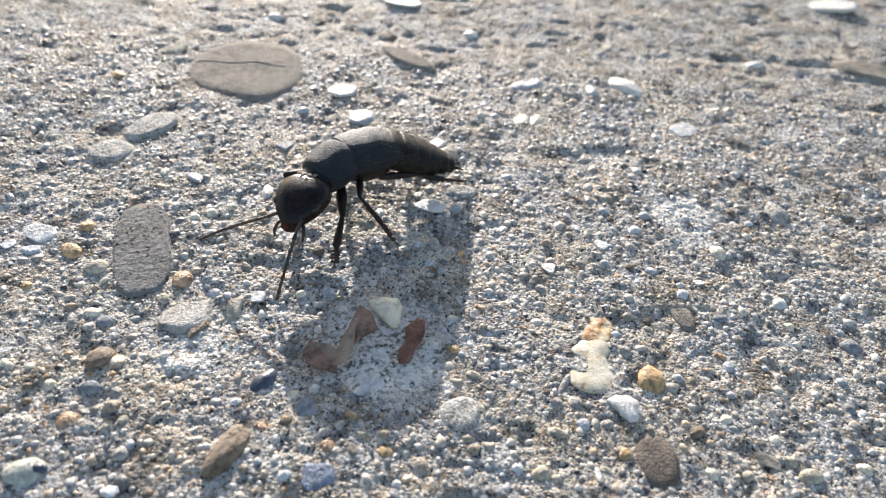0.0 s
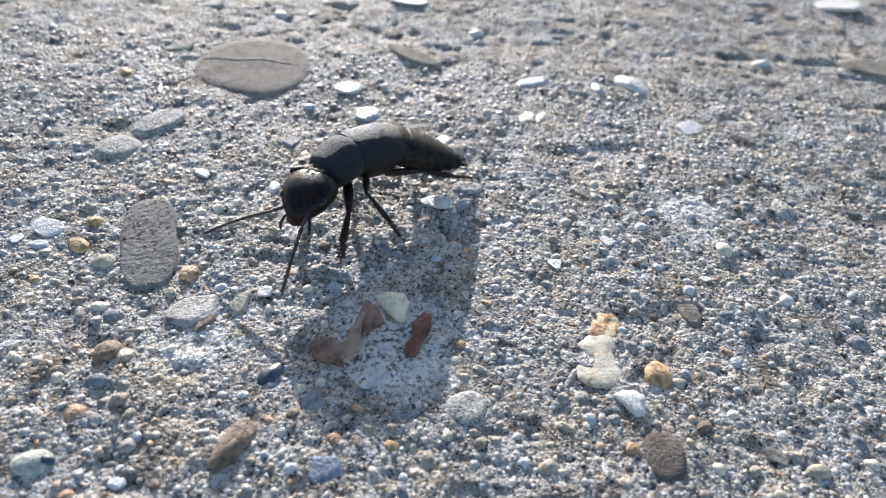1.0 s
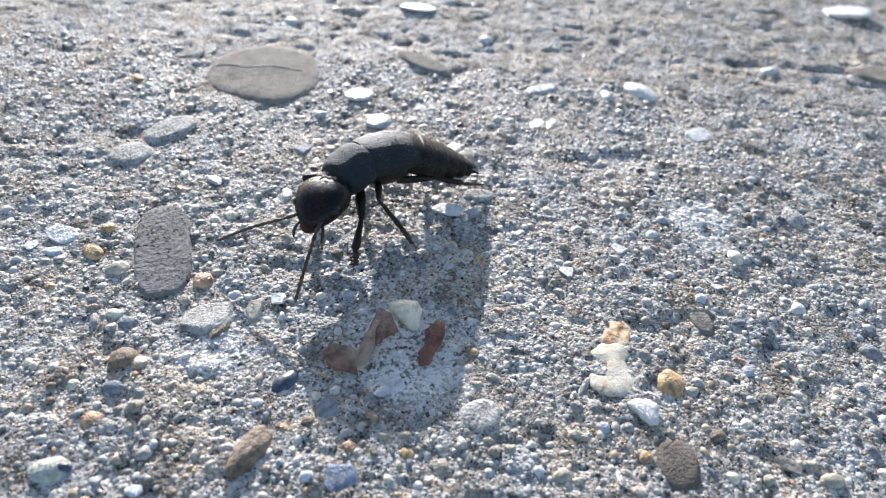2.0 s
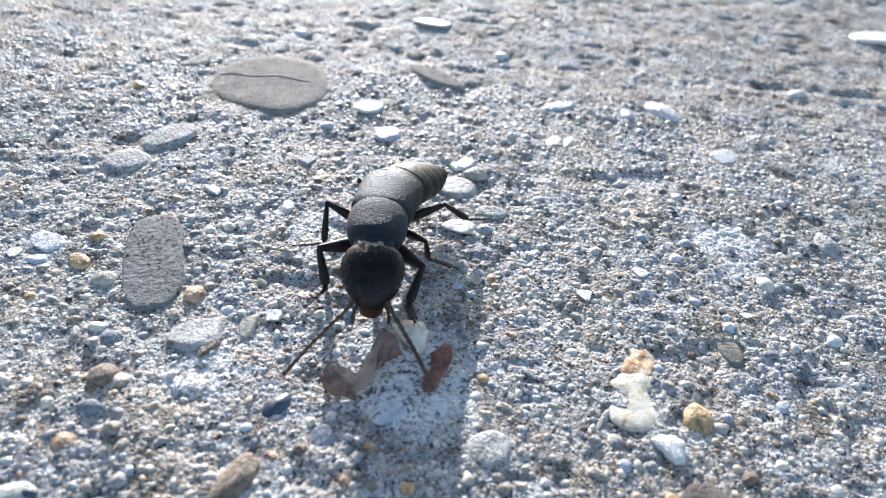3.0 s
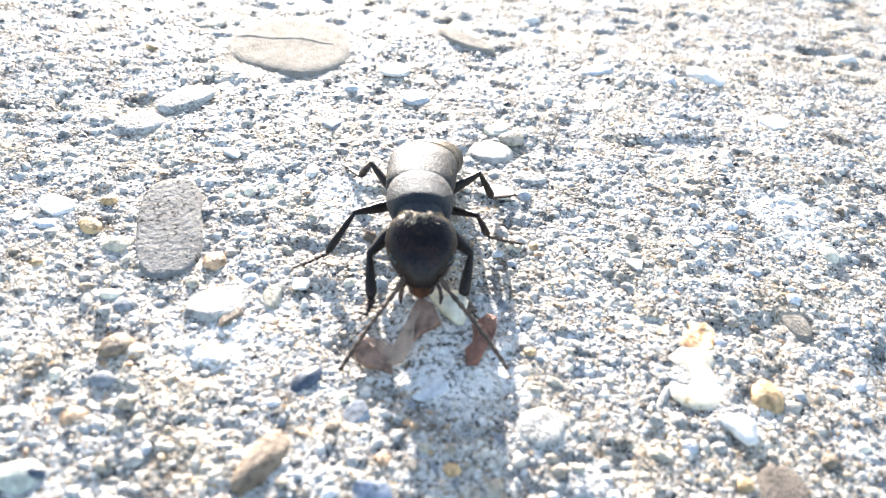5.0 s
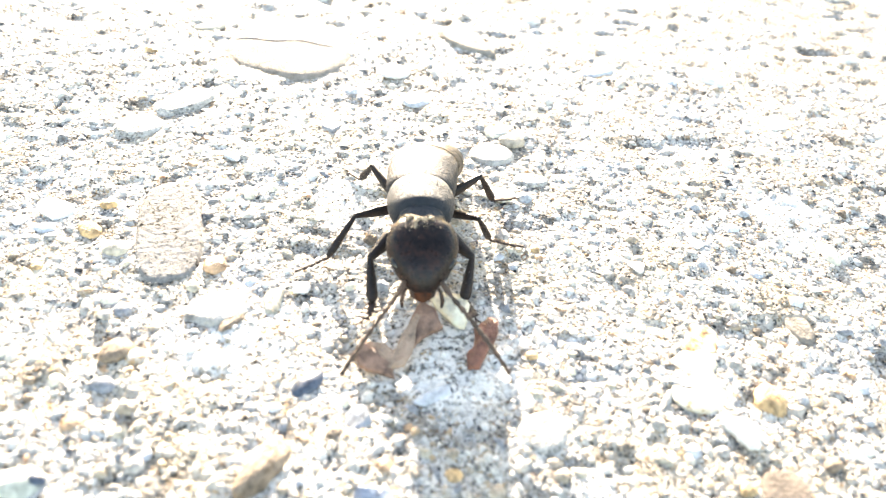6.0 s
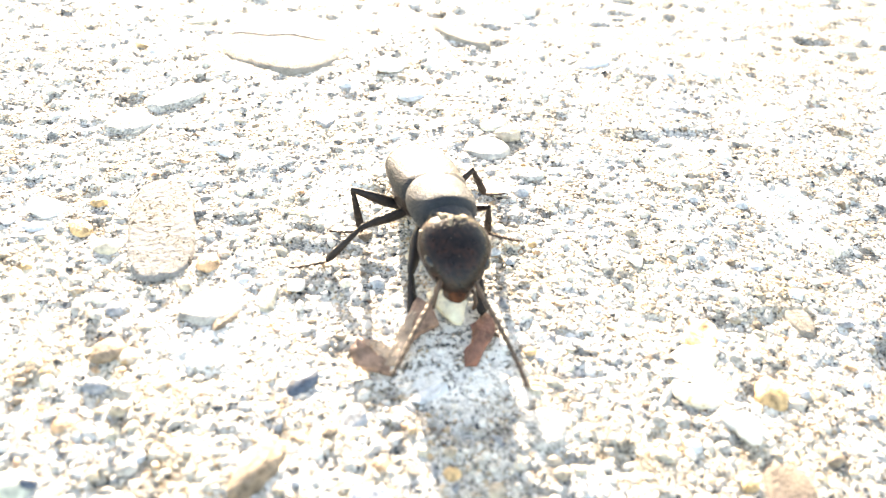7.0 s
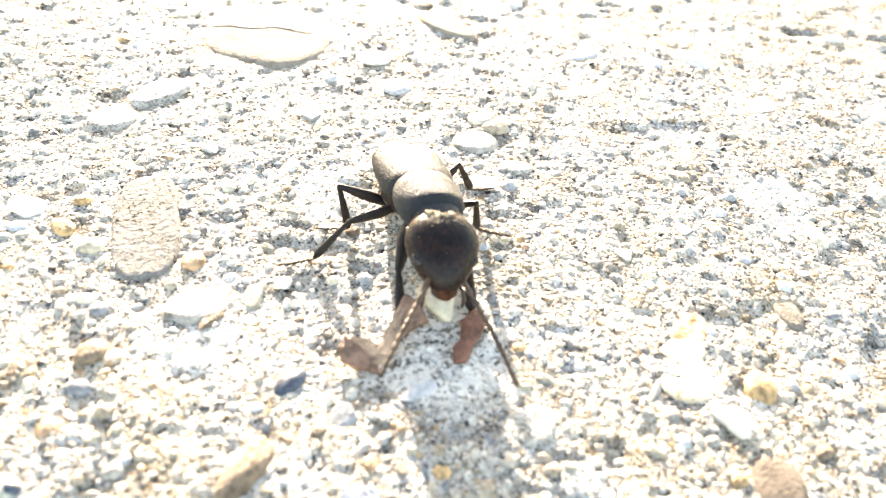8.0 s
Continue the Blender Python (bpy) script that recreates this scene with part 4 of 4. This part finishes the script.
def tibia_mesh(n, girth, seed):
    shaft = tube(smooth_sections([(-0.1, 0, 0, 0.16, 0.18), (0.2, 0, 0, 0.22 * girth, 0.25 * girth), (n * 0.5, 0, 0, 0.33 * girth, 0.40 * girth), (n * 0.85, 0, 0, 0.40 * girth, 0.46 * girth), (n, 0, 0, 0.18, 0.2)]), 10)
    rng = random.Random(seed)
    spines = []
    for k in range(16):
        a, x = rng.uniform(0, 6.28), rng.uniform(0.25, 1.0) * n
        c, s = math.cos(a), math.sin(a)
        spines.append(curved([(x, 0.25 * c, 0.28 * s), (x + 0.3, 0.55 * c, 0.6 * s)], [0.04, 0.008], 3))
    return mesh_of("tibia", *joined([shaft] + spines), LEG)


def tarsus_mesh(n, wide):
    pieces = []
    for k in range(4):
        a = n * k / 5
        pieces.append(tube(smooth_sections([(a, 0, 0, 0.05 + 0.11 * wide, 0.1), (a + n * 0.09, 0, 0, 0.16 * wide, 0.13), (a + n * 0.17, 0, -0.02, 0.18 * wide, 0.13), (a + n * 0.205, 0, 0, 0.05 + 0.09 * wide, 0.09)], 3), 8))
    pieces.append(tube(smooth_sections([(n * 0.78, 0, 0, 0.08, 0.08), (n * 0.9, 0, 0, 0.11, 0.1), (n, 0, 0.02, 0.13, 0.12)], 3), 8))
    for side in (1, -1):
        pieces.append(curved([(n, side * 0.06, 0.02), (n + 0.22, side * 0.2, 0.05), (n + 0.4, side * 0.26, -0.14)], [0.06, 0.045, 0.01], 4))
    return mesh_of("tarsus", *joined(pieces), TARSUS)


# hip in the beetle's space, lengths of femur, tibia and tarsus, girth, width of the tarsus
LEGS = {
    "lf": ((5.0, 1.6, 4.1), 4.1, 3.9, 2.3, 1.1, 2.9), "rf": ((5.0, -1.6, 4.1), 4.1, 3.9, 2.3, 1.1, 2.9),
    "lm": ((1.6, 2.0, 3.5), 4.2, 4.4, 3.3, 0.8, 2.2), "rm": ((1.6, -2.0, 3.5), 4.2, 4.4, 3.3, 0.8, 2.2),
    "lh": ((-1.2, 2.2, 3.2), 4.1, 4.1, 2.9, 0.84, 2.0), "rh": ((-0.4, -2.2, 3.0), 4.4, 4.5, 2.9, 0.84, 2.0),
}
leg_parts = {}
for k, (name, (hip, a, b, c, girth, wide)) in enumerate(LEGS.items()):
    leg = part("leg", femur_mesh(a, girth), beetle, "spiny black leg")
    leg_parts[name] = (leg, part("tibia", tibia_mesh(b, girth, k), leg), part("tarsus", tarsus_mesh(c, wide), leg, "brown hooked foot"))

# sand grains: the larger ones near the beetle one by one, the rest as one body
grain_rng = np.random.RandomState(21)


def free_of_stones(x, y, r):
    ok = np.ones(len(x), bool)
    for sx, sy, a, b, turn in STONES:
        dx, dy = x - sx, y - sy
        c, s = math.cos(turn), math.sin(turn)
        ok &= ((dx * c + dy * s) / (a + r * 0.4)) ** 2 + ((dy * c - dx * s) / (b + r * 0.4)) ** 2 > 1
    return ok


TAKEN_STEP, TAKEN_X, TAKEN_Y = 0.125, -110.0, -40.0
taken = np.zeros((1760, 1320), bool)


def scatter(count, x0, x1, y0, y1, r0, r1, bias, tight=0.8):
    """Grains laid largest first, each where its middle is still free."""
    x, y = grain_rng.uniform(x0, x1, count), grain_rng.uniform(y0, y1, count)
    r = r0 + (r1 - r0) * grain_rng.uniform(0, 1, count) ** bias
    keep = free_of_stones(x, y, r) & (np.abs(x + 0.0) < 34 + 0.58 * (y + 40))
    keep &= grain_rng.uniform(-2.6, 0.75, count) < lattice(x / 6.5 + 9, y / 5.0, 12)
    for sx, sy, reach in SMEARS:
        keep &= (np.hypot(x - sx, y - sy) > reach * 0.85) | (r < 0.17) | (grain_rng.uniform(0, 1, count) < 0.1)
    x, y, r = x[keep], y[keep], r[keep]
    order = np.argsort(-r)
    x, y, r = x[order], y[order], r[order]
    ix, iy = ((x - TAKEN_X) / TAKEN_STEP).astype(int), ((y - TAKEN_Y) / TAKEN_STEP).astype(int)
    kept = []
    for k in range(len(x)):
        w = int(r[k] * tight / TAKEN_STEP)
        a, b = ix[k], iy[k]
        if taken[a - w:a + w + 1, b - w:b + w + 1].any():
            continue
        w = int(r[k] / TAKEN_STEP)
        taken[a - w:a + w + 1, b - w:b + w + 1] = True
        kept.append(k)
    return x[kept], y[kept], r[kept]


def bodies(x, y, r, base, lift):
    """Worn grains of radius r, each a squashed and dented ball."""
    v, f = base
    n, k = len(x), len(v)
    size = r[:, None] * grain_rng.uniform(0.85, 1.35, (n, 3))
    size[:, 2] *= 0.75
    shape = v[None] * (1 + 0.08 * grain_rng.normal(size=(n, k, 1)).clip(-2, 2))
    for _ in range(5):
        p = grain_rng.normal(size=(n, 1, 3))
        p /= np.linalg.norm(p, axis=2)[..., None]
        d = (shape * p).sum(2, keepdims=True)
        shape = shape - np.clip(d - grain_rng.uniform(0.5, 0.92, (n, 1, 1)), 0, None) * p
    shape = shape * size[:, None]
    a, t = grain_rng.uniform(0, 6.283, n), grain_rng.normal(0, 0.35, n)
    c, s = np.cos(t)[:, None], np.sin(t)[:, None]
    yy, zz = shape[..., 1] * c - shape[..., 2] * s, shape[..., 1] * s + shape[..., 2] * c
    c, s = np.cos(a)[:, None], np.sin(a)[:, None]
    xx, yy = shape[..., 0] * c - yy * s, shape[..., 0] * s + yy * c
    z = relief(x, y) + r * lift + grain_rng.normal(0, 0.04, n)
    co = np.stack([xx + x[:, None], yy + y[:, None], zz + z[:, None]], -1) * MM
    return co.reshape(-1, 3), (f[None] + (np.arange(n) * k)[:, None, None]).reshape(-1, 3)


def big_mesh(name, parts_, mat, smooth):
    vs, fs, k = [], [], 0
    for v, f in parts_:
        vs.append(v)
        fs.append(f + k)
        k += len(v)
    vs, fs = np.concatenate(vs), np.concatenate(fs)
    me = bpy.data.meshes.new(name)
    me.vertices.add(len(vs))
    me.vertices.foreach_set("co", vs.astype(np.float32).ravel())
    me.loops.add(fs.size)
    me.loops.foreach_set("vertex_index", fs.astype(np.int32).ravel())
    me.polygons.add(len(fs))
    me.polygons.foreach_set("loop_start", np.arange(0, fs.size, 3, dtype=np.int32))
    me.polygons.foreach_set("use_smooth", np.full(len(fs), smooth))
    me.update(calc_edges=True)
    me.materials.append(mat)
    return me


def placed(count, box, r0, r1, bias, base, lift):
    return bodies(*scatter(count, *box, r0, r1, bias), base, lift)


NEAR, MID, FAR = (-58, 62, -38, 8), (-75, 78, 8, 42), (-100, 104, 42, 120)
lone_spots = scatter(420, -34, 40, -36, 12, 0.45, 0.9, 1.8)
coarse = [placed(2200, NEAR, 0.42, 0.75, 2.0, BALL2, -0.5), placed(15000, NEAR, 0.23, 0.42, 1.3, BALL2, -0.46),
          placed(2200, MID, 0.42, 0.8, 2.0, BALL2, -0.52), placed(14000, MID, 0.25, 0.42, 1.3, BALL2, -0.46)]
fine = [placed(60000, NEAR, 0.10, 0.23, 1.2, BALL1, -0.36), placed(40000, MID, 0.14, 0.25, 1.0, BALL1, -0.42), placed(20000, FAR, 0.25, 0.6, 1.8, BALL1, -0.66)]
tagged(part("coarse_sand", big_mesh("coarse_sand", coarse, GRAIN, True), ground, "mixed grey and tan coarse sand grains"), kind="stuff")
tagged(part("fine_sand", big_mesh("fine_sand", fine, GRAIN, False), ground, "fine pale sand grains"), kind="stuff")

# single coarse grains, which can be told apart
lone = []
for k in range(14):
    v, f = bodies(np.zeros(1), np.zeros(1), np.ones(1), BALL3, 0.0)
    v = v - v.mean(0)
    lone.append((v, f))
LONE_TONES = ["grey", "buff", "pale", "tan", "slate", "cream", "brown", "glass", "grey", "buff", "rust", "taupe", "slate", "grey"]
lone_meshes = []
for (v, f), name in zip(lone, LONE_TONES):
    lone_meshes.append(mesh_of("grain", v, f, TONES[name][0]))
gx_, gy_, gr_ = lone_spots
for k in range(min(290, len(gx_))):
    ob = new("grain", lone_meshes[k % len(lone_meshes)])
    ob.parent = ground
    ob.matrix_basis = pose(gx_[k] * MM, gy_[k] * MM, (float(relief(gx_[k:k + 1], gy_[k:k + 1])[0]) - 0.45 * gr_[k]) * MM, 0, 0, (k * 77) % 360) @ Matrix.Scale(gr_[k], 4)


# what moves
STAND = [  # seconds; x, y, height in mm, heading, pitch of the wing cases; bend and pitch of pronotum, head and abdomen; roll
    (0.0, -10.0, 9.1, 5.65, -143, -3, 20, 15, 19, -5, -18, -20, 0),
    (0.6, -10.0, 9.1, 5.65, -143, -3, 20, 15, 19, -5, -18, -20, 0),
    (1.0, -10.0, 9.1, 5.65, -143, -3, 20, 15, 19, -7, -18, -20, 0),
    (2.2, -10.0, 9.1, 5.65, -143, -3, 20, 15, 19, -7, -18, -20, 0),
    (2.5, -10.0, 7.4, 5.8, -130, -3, 22, 5, 14, 6, -26, -9, 0),
    (2.8, -9.8, 4.6, 5.8, -110, -4, 15, 8, 8, 10, -26, -11, 0),
    (3.1, -9.4, 2.0, 5.7, -92, -4, 8, 11, 3, 14, -20, -13, 0),
    (3.3, -9.2, 0.8, 5.4, -87, -5, 5, -1, 2, 29, -15, -19, 0),
    (6.7, -9.2, 0.8, 5.4, -87, -5, 5, -1, 2, 29, -15, -19, 0),
    (6.8, -8.9, 0.6, 6.4, -84, -7, 2, 9, 0, 10, -15, -11, 0),
    (6.9, -8.2, -0.3, 5.6, -68, -8, -2, 2, -4, 25, -14, -21, -9),
    (8.0, -8.2, -0.4, 5.55, -68, -8, -2, 2, -4, 25, -14, -21, -9),
]
FEET = {  # seconds, x, y in mm of each foot's tip and its lift off the ground
    "lf": [(0, -11.2, -5.9, 0), (2.2, -11.2, -5.9, 0), (2.5, -8.5, -7, 1.5), (2.7, -6, -8.2, 0), (2.9, -6, -8.2, 0), (3.1, -4.2, -10, 1.2), (3.25, -2.9, -11.2, 0), (6.7, -2.9, -11.2, 0), (6.8, -1.8, -12.6, 1.0), (6.9, -1.0, -13.0, 0), (8, -1.0, -13.0, 0)],
    "rm": [(0, -11.5, 13.0, 0), (2.2, -11.5, 13.0, 0), (2.5, -16, 8, 1.5), (2.7, -18.2, 3, 0), (2.9, -18.2, 3, 0), (3.1, -19, -3, 1.2), (3.25, -19.1, -7.9, 0), (8, -18.9, -7.8, 0)],
    "lh": [(0, 4.0, 12.5, 0), (2.2, 4.0, 12.5, 0), (2.5, 3, 10.5, 1.2), (2.7, 1.8, 8.6, 0), (2.9, 1.8, 8.6, 0), (3.1, 0.6, 7.2, 1.0), (3.25, -0.2, 6.6, 0), (6.7, -0.2, 6.6, 0), (6.9, -0.9, 6.2, 0), (8, -1.1, 6.1, 0)],
    "rf": [(0, -18.2, 3.4, 0), (2.35, -18.2, 3.4, 0), (2.55, -17.4, -1.5, 1.4), (2.75, -15.8, -6.4, 0), (2.95, -15.8, -6.4, 0), (3.15, -13.8, -10.2, 1.2), (3.3, -12.3, -13.0, 0), (6.7, -12.3, -13.0, 0), (6.8, -9.4, -14.4, 1.4), (6.9, -7.5, -15.1, 0), (8, -7.5, -15.1, 0)],
    "lm": [(0, -5.2, -0.1, 0), (2.35, -5.2, -0.1, 0), (2.55, -3.4, -0.2, 1.2), (2.75, -2.0, -0.3, 0), (2.95, -2.0, -0.3, 0), (3.15, -0.8, -0.7, 1.0), (3.3, 0.5, -1.0, 0), (8, 0.7, -0.9, 0)],
    "rh": [(0, -3.4, 15.2, 0), (2.35, -3.4, 15.2, 0), (2.55, -8, 14.0, 1.2), (2.75, -12, 12.0, 0), (2.95, -12, 12.0, 0), (3.15, -15.6, 9.8, 1.0), (3.3, -17.6, 8.0, 0), (6.7, -17.6, 8.0, 0), (6.8, -17.4, 2.6, 1.2), (6.9, -16.5, -2.4, 0), (8, -16.5, -2.5, 0)],
}


def between(rows, t):
    cols = list(zip(*rows))
    return [float(np.interp(t, cols[0], c)) for c in cols[1:]]


def turned(p, turn, pitch=0.0):
    return Matrix.Translation(Vector(p) * MM) @ Euler((0, radians(pitch), radians(turn))).to_matrix().to_4x4()


def aimed(a, b, up):
    """A pose at a (mm) whose x axis points to b."""
    x = (b - a).normalized()
    y = up.cross(x).normalized()
    z = x.cross(y)
    m = Matrix((x, y, z)).transposed().to_4x4()
    return Matrix.Translation(a * MM) @ m


def motions():
    times = sorted({0.0, 0.5, 1.0, 1.5, 2.0, 2.2, 2.35, 2.5, 2.65, 2.8, 2.95, 3.1, 3.2, 3.3, 3.5, 4.7, 5.8, 6.6, 6.7, 6.75, 6.8, 6.85, 6.9, 7.0, 7.5, 8.0})
    rows = {"beetle": [], "pronotum": [], "neck": [], "head": [], "abdomen": []}
    legs = {k: ([], [], []) for k in LEGS}
    for t in times:
        x, y, high, main, lean, pro, pitch, hd, nod, ab, dip, roll = between(STAND, t)
        base = turned((x, y, high), main, lean) @ pose(0, 0, 0, roll) @ Matrix.Translation((0, 0, -5.9 * MM))
        p = turned((2.75, 0, 5.9), pro, pitch)
        h = p @ turned((5.1, 0, 0.2), hd, nod)
        rows["beetle"].append((t, base))
        rows["pronotum"].append((t, p))
        rows["neck"].append((t, p @ turned((4.4, 0, 0.1), hd * 0.5, nod * 0.4)))
        rows["head"].append((t, h))
        rows["abdomen"].append((t, turned((-2.6, 0, 5.55), ab, dip)))
        for name, (hip, a, b, c, _, _) in LEGS.items():
            fx, fy, up = between(FEET[name], t)
            hip = Vector(hip)
            if name in ("lf", "rf"):
                hip = (p @ (Vector((2.6, hip.y, -1.9)) * MM)) / MM
            toe = (base.inverted() @ (Vector((fx, fy, 0.1 + up)) * MM)) / MM
            flat = Vector((hip.x - toe.x, hip.y - toe.y, 0))
            ankle = toe + flat.normalized() * c * 0.9 + Vector((0, 0, 0.15 * c))
            d = ankle - hip
            n = min(d.length, (a + b) * 0.985)
            d = d.normalized()
            ankle = hip + d * n
            k = (a * a - b * b + n * n) / (2 * n)
            lateral = math.copysign({"f": 1.7, "m": 0.7, "h": 0.3}[name[1]], hip.y)
            pole = Vector((0.62, 0.52, 0.5)) if name == "lm" else Vector((0, lateral, 1)) if name[1] != "f" else p.to_3x3() @ Vector((0, lateral, 1))
            out = (pole - d * d.dot(pole)).normalized()
            knee = hip + d * k + out * math.sqrt(max(0.0, a * a - k * k))
            femur = aimed(hip, knee, out)
            legs[name][0].append((t, femur))
            legs[name][1].append((t, femur.inverted() @ aimed(knee, ankle, out)))
            legs[name][2].append((t, femur.inverted() @ aimed(ankle, toe, Vector((0, 0, 1)))))
    walk(beetle, rows["beetle"])
    walk(pronotum, rows["pronotum"])
    walk(neck, rows["neck"])
    walk(head, rows["head"])
    walk(abdomen, rows["abdomen"])
    for name, (leg, tibia, tarsus) in leg_parts.items():
        walk(leg, legs[name][0])
        walk(tibia, legs[name][1])
        walk(tarsus, legs[name][2])
    feelers = {1: [(0.0, -12, 18), (2.2, -12, 18), (3.3, 15, -8), (6.7, 15, -8), (6.9, 0, -8), (8.0, 0, -8)],
               -1: [(0.0, 46, 18), (2.2, 46, 18), (3.3, 15, -8), (6.7, 15, -8), (6.9, 12, -8), (8.0, 12, -8)]}
    for side in (1, -1):
        walk(antenna[side], [(t, turned((4.8, side * 1.2, -0.1), side * out, dip)) for t, out, dip in feelers[side]])


motions()
